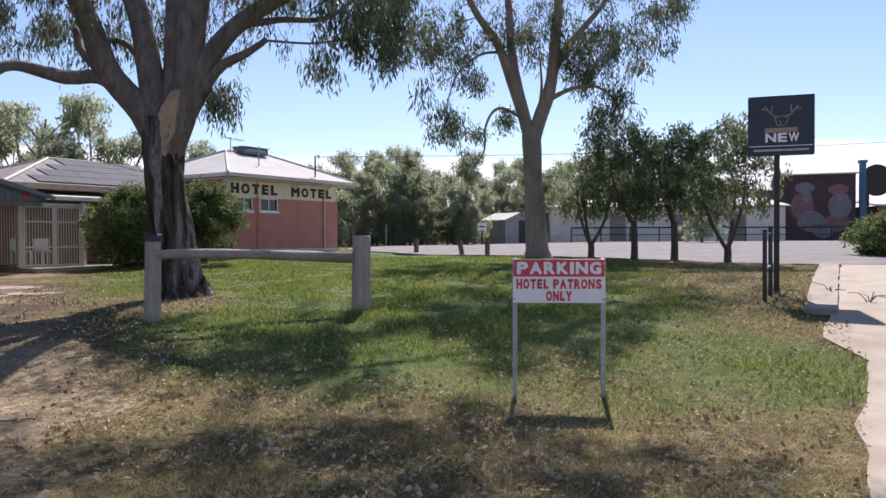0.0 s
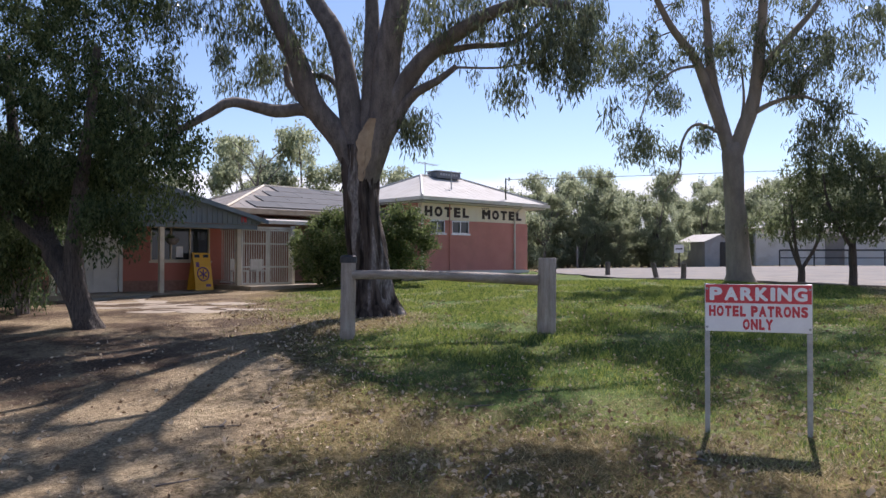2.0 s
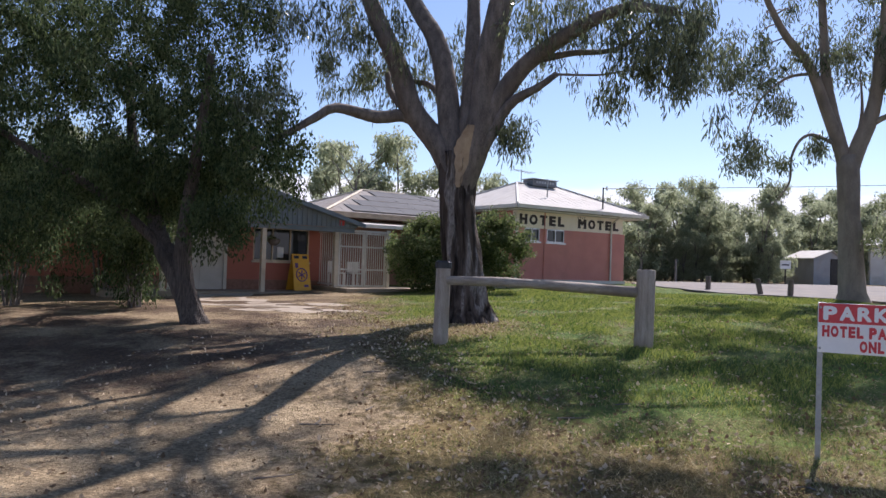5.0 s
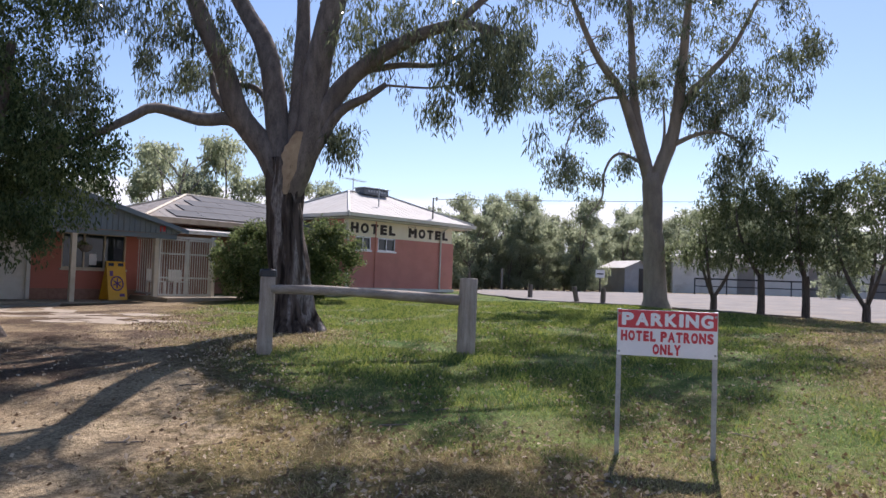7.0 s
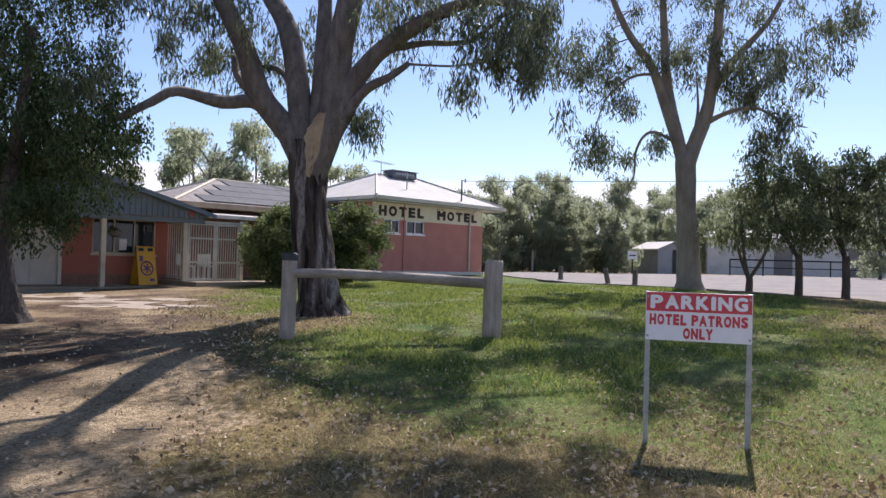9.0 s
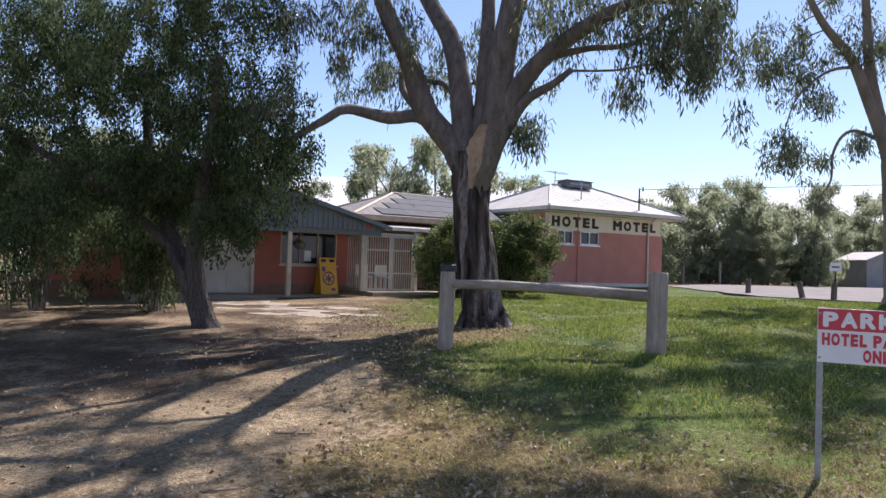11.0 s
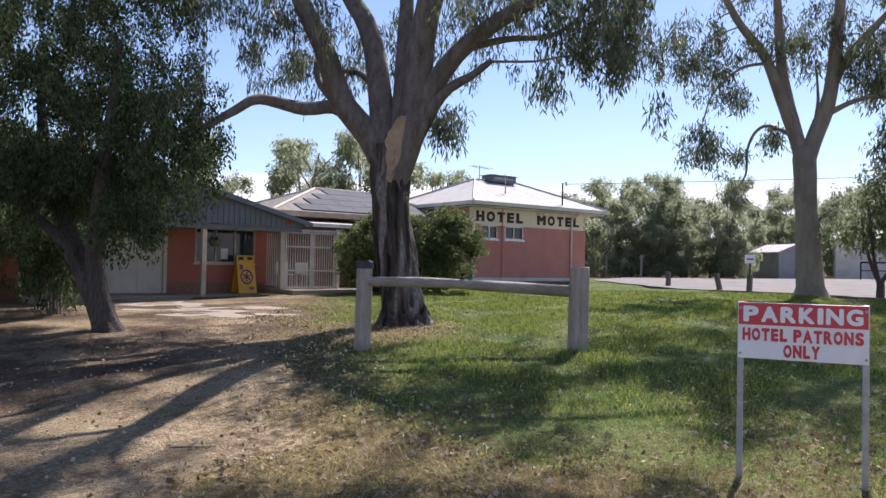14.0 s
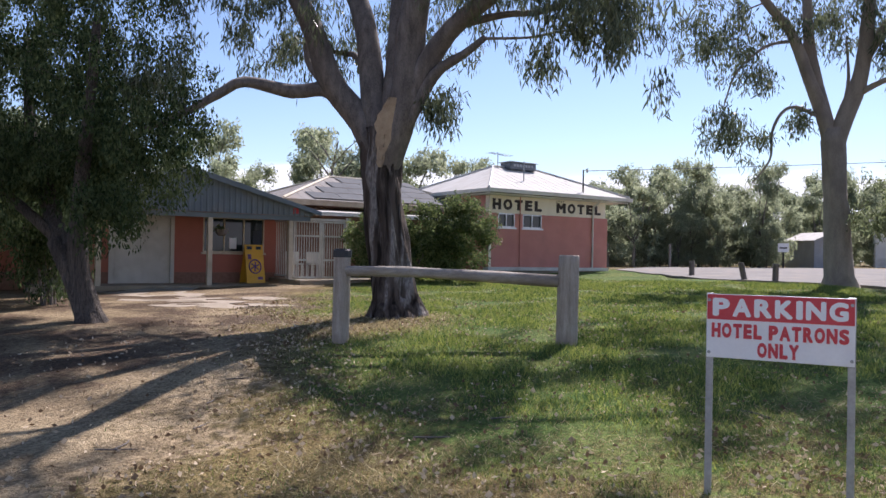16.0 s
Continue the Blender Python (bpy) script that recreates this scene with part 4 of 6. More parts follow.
prism(fas, [(4.85, 2.24), (12.2, 2.24), (12.3, 2.33), (AP[0], AP[1] - 0.06), (4.85, 2.33)], "y", 21.42, 21.46)
gab = R.add("gable_sheet", fas, M["blue_sheet"], "blue-grey ribbed sheeting")
for i in range(46):
    x = 4.95 + i * 0.16
    top = AP[1] - 0.08 - abs(x - AP[0]) * 0.295
    if top > 2.28:
        ro = R.add("sheet_rib", prism(bmesh.new(), [(x - 0.035, 21.42), (x - 0.02, 21.395), (x + 0.02, 21.395), (x + 0.035, 21.42)], "z", 2.25, top), M["blue_sheet"])
        ro.parent = gab
rf = bmesh.new()
for sx, xe in ((1, 12.42), (-1, 4.75)):
    slab(rf, [(AP[0], 21.25, AP[1]), (xe, 21.25, 2.36), (xe, 27.3, 2.36), (AP[0], 27.3, AP[1])] if sx > 0 else [(AP[0], 27.3, AP[1]), (xe, 27.3, 2.36), (xe, 21.25, 2.36), (AP[0], 21.25, AP[1])], 0.05)
R.add("roof", rf, M["roof_light"])
bb = bmesh.new()
for xe in (12.42, 4.75):
    d = 1 if xe > AP[0] else -1
    prism(bb, [(AP[0], AP[1] + 0.02), (xe, 2.38), (xe, 2.26), (AP[0], AP[1] - 0.14)][::d], "y", 21.2, 21.245)
R.add("barge_board", bb, M["blue_sheet"])
R.add("porch_beam", boxed(4.9, 21.5, 2.1, 12.2, 21.64, 2.235), M["blue_sheet"])
for x in (6.4, 9.24, 11.6):
    R.add("porch_post", box(bmesh.new(), x - 0.066, 21.5, 0.15, x + 0.066, 21.64, 2.098, 0.012), M["post_paint"], "cream painted timber post")
R.add("porch_floor", boxed(4.9, 21.45, 0.02, 12.0, 22.97, 0.24), M["concrete"])
R.add("lamp_box", boxed(11.62, 21.40, 2.3, 11.78, 21.44, 2.46), M["red_sign"], "small red plate on the gable")

HB = Frame("hanging_basket", 9.62, 21.6, 1.75, "round hanging basket with trailing plant under the porch", "plant basket")
bk = bmesh.new()
for z0, z1, r0, r1 in ((1.60, 1.66, 0.07, 0.15), (1.66, 1.78, 0.15, 0.19)):
    beam(bk, (9.62, 21.72, z0), (9.62, 21.72, z1), r0, 12, r1)
HB.add("bowl", bk, M["bark_grey"])
for k in range(3):
    a = 2.1 * k
    HB.add("chain", beam(bmesh.new(), (9.62 + 0.18 * math.cos(a), 21.72 + 0.18 * math.sin(a), 1.78), (9.62, 21.62, 2.10), 0.006, 4), M["wire"])
rb = np.random.default_rng(5)
part("foliage", leaf_mesh("foliage", clump_points([((0, 0.12, 0.08), (0.2, 0.18, 0.12), 16)], rb), 12, (0.07, 0.07, 0.06), 0.08, 0.04, 0.5, M["bush_leaf"], rb), None, HB.ob)

# barred gate beside the reception
G_ = Frame("barred_gate", 11.7, 21.6, 0.3, "white painted double gate of upright steel bars, closed", "gate")


def leaf_gate(fr, x0, x1, y, z0, z1, bars, name):
    fm = bmesh.new()
    for d in ((x0, z0, x1, z0 + 0.05), (x0, z1 - 0.05, x1, z1), (x0, z0, x0 + 0.05, z1), (x1 - 0.05, z0, x1, z1), (x0, z0 + (z1 - z0) * 0.72, x1, z0 + (z1 - z0) * 0.72 + 0.05), (x0, z0 + (z1 - z0) * 0.3, x1, z0 + (z1 - z0) * 0.3 + 0.05)):
        box(fm, d[0], y - 0.02, d[1], d[2], y + 0.02, d[3])
    lf = fr.add(name, fm, M["white"])
    for i in range(1, bars):
        x = x0 + (x1 - x0) * i / bars
        b = fr.add("bar", beam(bmesh.new(), (x, y - 0.026, z0 + 0.05), (x, y - 0.026, z1 - 0.05), 0.012, 6), M["white"])
        b.parent = lf


leaf_gate(G_, 11.72, 12.62, 21.6, 0.42, 2.12, 11, "gate_leaf")
leaf_gate(G_, 12.64, 13.42, 21.6, 0.42, 2.12, 10, "gate_leaf")
G_.add("gate_post", boxed(13.44, 21.52, 0.25, 13.54, 21.62, 2.24), M["white"])
G_.add("top_rail", boxed(11.68, 21.57, 2.13, 13.44, 21.62, 2.2), M["white"])
GS = Frame("barred_screen", 11.75, 22.3, 0.3, "narrow fixed screen of white steel bars by the reception corner", "screen")
GS.add("bottom_rail", boxed(11.70, 21.68, 0.45, 11.74, 22.97, 0.5), M["white"])
GS.add("top_rail", boxed(11.70, 21.68, 2.1, 11.74, 22.97, 2.15), M["white"])
for i in range(9):
    y = 21.75 + i * 0.14
    GS.add("bar", beam(bmesh.new(), (11.72, y, 0.5), (11.72, y, 2.1), 0.013, 6), M["white"])
SL = Frame("gate_step", 12.6, 21.0, 0.3, "pale concrete step before the barred gate", "step", kind="structure")
SL.add("slab", box(bmesh.new(), 11.5, 20.6, 0.1, 14.6, 22.9, 0.40, 0.02), M["concrete"])
HP = Frame("hotel_path", 19, 21, 0.4, "pale concrete edging strip along the hotel's foot", "path", kind="structure")
HP.add("slab", box(bmesh.new(), 14.7, 20.9, 0.15, 25.4, 21.7, 0.50, 0.02), M["concrete"])
CW = Frame("courtyard_wall", 14, 27, 0.3, "plain shaded courtyard wall behind the gate", "wall", kind="structure")
CW.add("panel", boxed(11.9, 24.2, 0.1, 12.3, 24.38, 2.6), M["cream"])
for cx in (12.2, 12.9):
    CH = Frame("garden_chair", cx, 22.6, 0.4, "white moulded plastic garden chair behind the gate", "chair", "courtyard chairs")
    CH.add("seat", box(bmesh.new(), cx - 0.22, 22.4, 0.80, cx + 0.22, 22.84, 0.84, 0.01), M["white"])
    CH.add("backrest", box(bmesh.new(), cx - 0.22, 22.8, 0.845, cx + 0.22, 22.84, 1.2, 0.01), M["white"])
    for lx in (-0.2, 0.16):
        for ly in (22.41, 22.79):
            CH.add("leg", boxed(cx + lx, ly, 0.40, cx + lx + 0.04, ly + 0.04, 0.799), M["white"])

# yellow board leaning by the window
YB = Frame("yellow_board_sign", 10.85, 22.35, 0.26, "yellow sandwich board sign leaning by the reception window", "sign board")
yb = bmesh.new()
prism(yb, [(22.20, 0.25), (22.24, 0.25), (22.52, 1.38), (22.48, 1.38)], "x", 10.56, 11.12)
brd = YB.add("board", yb, M["yellow"])
yb = bmesh.new()
prism(yb, [(22.86, 0.25), (22.90, 0.25), (22.53, 1.36), (22.50, 1.36)], "x", 10.58, 11.10)
YB.add("rear_board", yb, M["yellow"])


def on_board(name, x0, x1, z0, z1, mat):
    bm = bmesh.new()
    f = lambda z: 22.20 + (z - 0.25) * (0.28 / 1.13)
    prism(bm, [(f(z0) - 0.006, z0), (f(z0) + 0.002, z0), (f(z1) + 0.002, z1), (f(z1) - 0.006, z1)], "x", x0, x1)
    YB.add(name, bm, mat)


on_board("print_bar", 10.62, 10.78, 1.24, 1.33, M["dark_blue"])
on_board("print_bar", 10.90, 11.06, 1.24, 1.33, M["dark_blue"])
on_board("print_bar", 10.64, 10.74, 0.95, 1.1, M["purple"])
on_board("print_bar", 10.9, 11.05, 0.36, 0.44, M["purple"])
ring = bmesh.new()
for i in range(14):
    a, b = 2 * math.pi * i / 14, 2 * math.pi * (i + 1) / 14
    f = lambda z: 22.19 + (z - 0.25) * (0.28 / 1.13)
    p = [(10.84 + 0.18 * math.cos(t), 0.74 + 0.2 * math.sin(t)) for t in (a, b)]
    beam(ring, (p[0][0], f(p[0][1]), p[0][1]), (p[1][0], f(p[1][1]), p[1][1]), 0.02, 5)
for i in range(3):
    a = math.pi * i / 3 + 0.4
    beam(ring, (10.84 + 0.13 * math.cos(a), f(0.74 + 0.14 * math.sin(a)), 0.74 + 0.14 * math.sin(a)), (10.84 - 0.13 * math.cos(a), f(0.74 - 0.14 * math.sin(a)), 0.74 - 0.14 * math.sin(a)), 0.02, 5)
YB.add("printed_badge", ring, M["purple"])

# ---- parking sign ----
sx, sy = 1.155, 7.68
sg = -0.335
PS = thing("parking_sign", pose(sx, sy, sg, 0, 0, -6), "red and white parking sign on two thin steel legs", "sign")
part("board", box(bmesh.new(), -0.432, -0.008, 0.885, 0.432, 0.008, 1.30, 0.004), M["white_sign"], PS)
part("red_panel", boxed(-0.428, -0.0125, 1.135, 0.428, -0.0082, 1.297), M["red_sign"], PS)
words("lettering", "PARKING", 0, -0.0126, 1.157, 0.79, 0.118, M["white_sign"], PS, 0.002, 0.05, 0, 0.16)
words("lettering", "HOTEL PATRONS", 0, -0.0084, 1.018, 0.80, 0.094, M["red_sign"], PS, 0.002, 0.06)
words("lettering", "ONLY", 0, -0.0084, 0.904, 0.24, 0.094, M["red_sign"], PS, 0.002, 0.06)
for x in (-0.415, 0.415):
    part("leg", box(bmesh.new(), x - 0.022, 0.0085, -0.15, x + 0.022, 0.034, 1.305, 0.004), M["galv"], PS, "galvanised steel leg")
    for z in (0.92, 1.26):
        part("bolt", beam(bmesh.new(), (x, -0.02, z), (x, -0.008, z), 0.011, 6), M["galv"], PS)

# ---- hitching rail ----
FL, FR_ = Vector((-4.07, 11.4, 0)), Vector((-1.16, 12.0, 0))


def post_mesh(bm, r, h, lean=(0, 0), seed=0, top_flat=True):
    rings, sides = [], 12
    levels = [-0.15, 0, h * 0.3, h * 0.6, h * 0.85, h - 0.02, h]
    for z in levels:
        rr = r * (1.04 - 0.06 * z / h) * (0.93 if z == h else 1)
        rings.append([bm.verts.new((lean[0] * z + rr * (1 + 0.05 * noise.noise(Vector((k * 0.9, z * 2, seed)))) * math.cos(2 * math.pi * k / sides), lean[1] * z + rr * (1 + 0.05 * noise.noise(Vector((k * 0.9, z * 2, seed + 7)))) * math.sin(2 * math.pi * k / sides), z + (0.012 * noise.noise(Vector((k, seed, 2))) if z >= h - 0.02 else 0))) for k in range(sides)])
    for a, b in zip(rings, rings[1:]):
        for k in range(sides):
            bm.faces.new((a[k], a[(k + 1) % sides], b[(k + 1) % sides], b[k]))
    bm.faces.new(rings[-1]), bm.faces.new(rings[0][::-1])
    return bm


HR = thing("hitching_rail", pose(FL.x, FL.y, 0.03), "weathered grey timber hitching rail on two round posts", "rail fence")
dx, dy, dz = FR_.x - FL.x, FR_.y - FL.y, 0.11
part("post", post_mesh(bmesh.new(), 0.112, 1.12, (0.01, 0), 1), M["post_wood"], HR, smooth=True)
cap = bmesh.new()
for z0, z1, r0, r1 in ((1.10, 1.19, 0.128, 0.124), (1.19, 1.215, 0.124, 0.095)):
    beam(cap, (0.01, 0, z0), (0.01, 0, z1), r0, 14, r1)
part("cap", cap, M["black_cap"], HR, "black rubber cap", smooth=False)
p2 = part("post", post_mesh(bmesh.new(), 0.135, 1.07, (0.015, 0), 5), M["post_wood"], HR, smooth=True)
p2.location = (dx, dy, dz)
v, f = [], []
tube(v, f, [(0.08, -0.02, 0.92), (0.9, 0.15, 0.925), (1.9, 0.36, 0.89), (dx - 0.24, dy - 0.05, dz + 0.745), (dx - 0.10, dy - 0.02, dz + 0.74)], 0.068, 0.08, 10, 0.12)
part("rail", mesh_of("rail", v, f, M["rail_wood"], True), None, HR)

# ---- bollards at the lawn's far edge ----
for i, (x, y, h, ln) in enumerate(((-0.85, 29.6, 0.5, 0.0), (0.82, 27.2, 0.52, -0.22), (1.66, 26.8, 0.5, 0.02))):
    o = tagged(new("bollard", None), "short dark weathered timber bollard at the lawn's edge" if not ln else "short dark weathered timber bollard leaning over at the lawn's edge", "bollard", "bollards along the car park")
    o.matrix_world = pose(x, y, g(x, y))
    part("stump", post_mesh(bmesh.new(), 0.085, h, (ln, 0), i + 11), M["bark_grey"], o, smooth=True)

# ---- pole sign by the driveway ----
px, py = 5.68, 13.3
PG = thing("pole_sign", pose(px, py, g(px, py), 0, 0, -20), "dark blue advertising panel on a tall dark steel pole", "sign")
PG.scale = (1.07, 1.07, 1.07)
part("pole", boxed(-0.04, -0.04, -0.2, 0.04, 0.04, 3.05), M["dark_steel"], PG)
part("panel", box(bmesh.new(), -0.42, -0.075, 2.16, 0.53, -0.042, 3.08, 0.006), M["dark_blue"], PG)
part("panel_back", box(bmesh.new(), -0.42, 0.042, 2.16, 0.53, 0.075, 3.08, 0.006), M["dark_blue"], PG)
words("lettering", "NEW", 0.07, -0.076, 2.36, 0.48, 0.14, M["white_sign"], PG, 0.003, 0.035, 0, 0.16)
part("print_bar", boxed(-0.18, -0.079, 2.51, 0.29, -0.076, 2.58), M["gold"], PG)
part("print_line", boxed(-0.40, -0.079, 2.295, 0.51, -0.076, 2.305), M["white_sign"], PG)
part("print_bar", boxed(-0.34, -0.079, 2.22, 0.45, -0.076, 2.25), M["galv"], PG)
ant = bmesh.new()
for s in (-1, 1):
    for a, b in (((0.05, 2.74), (0.15, 2.80)), ((0.15, 2.80), (0.24, 2.92)), ((0.15, 2.80), (0.13, 2.93)), ((0.2, 2.86), (0.28, 2.88))):
        beam(ant, (0.06 + s * a[0], -0.078, a[1]), (0.06 + s * b[0], -0.078, b[1]), 0.011, 5)
for a, b in (((-0.04, 2.76), (0.16, 2.76)), ((-0.04, 2.76), (0.0, 2.62)), ((0.16, 2.76), (0.12, 2.62)), ((0.0, 2.62), (0.12, 2.62)), ((0.03, 2.70), (0.06, 2.64))):
    beam(ant, (a[0], -0.078, a[1]), (b[0], -0.078, b[1]), 0.008, 5)
part("emblem", ant, M["gold"], PG, "plain gold emblem")
TG = thing("tree_guard", pose(5.06, 12.3, g(5.06, 12.3), 0, 0, -2), "dark steel post frame with two short rungs", "post frame")
for x, y, h in ((0, 0, 1.12), (0.3, 0.55, 1.18)):
    part("upright", boxed(x - 0.025, y - 0.025, -0.15, x + 0.025, y + 0.025, h), M["dark_steel"], TG)
for z in (0.52, 1.05):
    part("rung", beam(bmesh.new(), (0, 0, z), (0.3, 0.55, z + 0.02), 0.022, 6), M["galv"] if z < 0.6 else M["dark_steel"], TG)

# dead weeds round the pole's foot
rng_ = random.Random(31)
for i in range(5):
    wx, wy = 5.75 + rng_.uniform(-0.3, 0.75), 12.3 + rng_.uniform(-0.6, 0.7)
    W = thing("dead_weed", pose(wx, wy, g(wx, wy)), "dry brown dead weed by the sign pole", "weed", "dead weeds by the pole")
    for k in range(5):
        a, L = rng_.uniform(0, 6.28), rng_.uniform(0.15, 0.38)
        v, f = [], []
        tube(v, f, [(0, 0, -0.02), (L * 0.4 * math.cos(a), L * 0.4 * math.sin(a), L * 0.45), (L * math.cos(a + 0.3), L * math.sin(a + 0.3), L * rng_.uniform(0.3, 0.7))], 0.009, 0.004, 4)
        part("stem", mesh_of("stem", v, f, M["bark_grey"]), None, W)


# ---- large trees ----
SUN_SPOTS = ((-4.1, 8.1, 0.75), (-4.0, 8.7, 0.4), (-2.8, 7.4, 0.7), (-2.6, 8.2, 0.5), (-2.7, 10.4, 0.5), (-1.1, 9.1, 0.5), (-0.2, 9.2, 0.6), (2.3, 7.2, 1.1), (3.8, 9.7, 1.0), (-3.2, 13.7, 0.7), (-0.3, 15.6, 0.7), (-5.2, 7.7, 0.5), (-5.3, 8.95, 0.35), (-7.3, 9.8, 0.4), (-6.6, 7.4, 0.4))
# unseen high limbs, added so that their shadows cross the ground
shade_limbs, rng_ = [], random.Random(4)
for tx, ty, tz in ((-6.8, 13.3, 7.2), (-7.1, 13.1, 8.8), (-6.8, 15.0, 7.8), (-7.2, 15.1, 9.4), (-5.0, 15.1, 7.9), (-5.2, 15.2, 9.6), (-3.7, 13.9, 7.4), (-3.2, 13.7, 9.4), (-2.9, 13.6, 11.0), (-3.4, 13.8, 8.6)):
    for k in range(2):
        a, L = rng_.uniform(0, 6.28), rng_.uniform(1.6, 3.0)
        shade_limbs.append(("branch", [(tx, ty, tz), (tx + 0.5 * L * math.cos(a), ty + 0.4 * L * math.sin(a), tz + 0.35 * L), (tx + L * math.cos(a + 0.2), ty + 0.8 * L * math.sin(a + 0.2), tz + 0.55 * L)], 0.075, 0.02))
gum = tree("gum_tree", (-4.6, 14.2, g(-4.6, 14.2)), [
    ("trunk", [(-4.56, 14.2, 0.08), (-4.69, 14.2, 0.97), (-4.83, 14.2, 1.8), (-4.9, 14.2, 2.5), (-4.88, 14.2, 3.0), (-4.86, 14.2, 3.3)], 0.315, 0.345),
    ("limb", [(-4.88, 14.2, 2.75), (-5.25, 14.2, 3.42), (-5.58, 14.15, 3.82), (-5.82, 13.99, 4.21), (-6.07, 13.78, 5.07), (-6.49, 13.57, 6.02), (-6.91, 13.26, 7.45), (-7.2, 13.0, 9.6)], 0.26, 0.06),
    ("limb", [(-5.6, 14.1, 3.84), (-5.96, 14.04, 4.03), (-6.39, 13.68, 3.95), (-6.98, 13.16, 4.04), (-7.25, 12.84, 3.79), (-7.85, 12.53, 3.39), (-8.58, 12.21, 3.06)], 0.14, 0.03),
    ("limb", [(-5.86, 14.04, 4.05), (-6.23, 14.1, 4.42), (-6.38, 14.15, 4.67), (-6.42, 14.2, 4.94)], 0.09, 0.05),
    ("limb", [(-4.88, 14.2, 2.75), (-5.07, 14.25, 3.69), (-5.29, 14.41, 4.77), (-5.64, 14.62, 5.71), (-6.12, 14.83, 6.39), (-6.92, 15.04, 7.87), (-7.4, 15.1, 10.5)], 0.26, 0.06),
    ("limb", [(-4.88, 14.2, 2.75), (-4.78, 14.31, 3.79), (-4.8, 14.52, 5.06), (-4.9, 14.83, 6.29), (-5.1, 15.14, 8.08), (-5.3, 15.3, 10.8)], 0.21, 0.05),
    ("limb", [(-4.85, 14.18, 2.7), (-4.47, 14.15, 3.69), (-4.35, 14.15, 4.95), (-4.13, 14.1, 5.99), (-3.61, 13.89, 7.66), (-3.1, 13.7, 9.8), (-2.7, 13.5, 12.0)], 0.30, 0.07),
    ("limb", [(-4.85, 14.18, 2.7), (-4.39, 14.15, 3.63), (-4.19, 14.15, 4.15), (-3.66, 14.1, 4.84), (-2.78, 13.89, 5.34), (-1.76, 13.57, 5.59), (-0.92, 13.26, 5.36)], 0.24, 0.06),
    ("limb", [(-4.85, 14.18, 2.7), (-4.39, 14.1, 3.37), (-4.06, 14.1, 3.95), (-3.75, 14.04, 4.25), (-3.35, 13.99, 4.42), (-2.99, 13.99, 4.67)], 0.17, 0.05),
    # limb added to hold the unseen clumps that shade the lawn
    ("limb", [(-1.76, 13.57, 5.55), (-0.7, 14.2, 6.7), (0.7, 15.2, 7.5), (2.0, 16.0, 7.9)], 0.07, 0.02),
    ("branch", [(-3.04, 13.99, 4.65), (-2.24, 13.89, 4.57), (-1.47, 13.68, 4.54), (-0.9, 13.57, 4.05)], 0.025, 0.01),
    ("branch", [(-5.34, 14.41, 4.42), (-5.86, 14.93, 4.84), (-6.59, 15.35, 5.1), (-7.32, 15.67, 5.78)], 0.07, 0.025),
    ("branch", [(-3.45, 14.1, 4.94), (-2.83, 14.31, 5.1), (-1.99, 14.52, 5.2), (-1.26, 14.52, 5.78)], 0.07, 0.025),
# many blobs above z 7 are unseen canopy, added to shade the ground
] + shade_limbs, [((-7.4, 18.4, 10.3), (3.4, 2.0, 1.2), 190), ((-5.8, 16.0, 10.8), (3.4, 2.2, 1.0), 330), ((-9.2, 16.4, 9.6), (2.4, 2.4, 0.9), 200), ((0.6, 14.6, 11.2), (3.2, 1.6, 0.8), 190), ((-2.0, 18.6, 10.6), (2.6, 2.0, 1.0), 150), ((-0.3, 13.9, 3.75), (0.08, 0.08, 0.35), 4), ((-2.25, 14.1, 4.1), (0.08, 0.08, 0.3), 4), ((-0.6, 13.4, 8.6), (3.0, 2.4, 1.4), 220), ((-5, 14.2, 11.6), (4.2, 3.4, 1.8), 240), ((0.5, 15.2, 7.1), (2.2, 1.7, 0.7), 90), ((1.7, 13.1, 9.3), (2.3, 2.1, 1.2), 170), ((1.6, 16.2, 7.9), (2.4, 1.5, 0.75), 170), ((-4.6, 14.31, 8.92), (4.81, 3.77, 2.3), 470), ((-7.53, 13.57, 5.78), (2.3, 1.88, 1.36), 110), ((-7.11, 15.25, 5.36), (1.67, 1.05, 0.94), 60), ((-1.26, 13.47, 4.89), (0.99, 0.94, 0.78), 75),
    ((-0.73, 13.26, 4.73), (0.94, 0.84, 0.94), 60), ((-2.41, 13.99, 5.67), (1.67, 1.26, 0.63), 80), ((-3.92, 14.31, 3.63), (0.33, 0.31, 0.52), 22), ((-1.83, 13.57, 4), (0.17, 0.16, 0.31), 7),
    ((-4.81, 15.56, 5.46), (2.3, 0.84, 0.94), 60), ((-8.27, 12.42, 4), (0.84, 0.63, 0.73), 26)],
    (64, (0.27, 0.27, 0.36), 0.16, 0.026, 1.3, M["gum_leaf"]), M["bark_strips"], "large gum tree with rough dark trunk and grey spreading limbs", seed=3, twig_bark=M["bark_grey"], trunk_sides=56, thin=0.62, furrow=0.07, flare=0.75, sunlit=SUN_SPOTS)
# the pale scar where the bark has come away below the fork
v, f = [], []
rows_ = 16
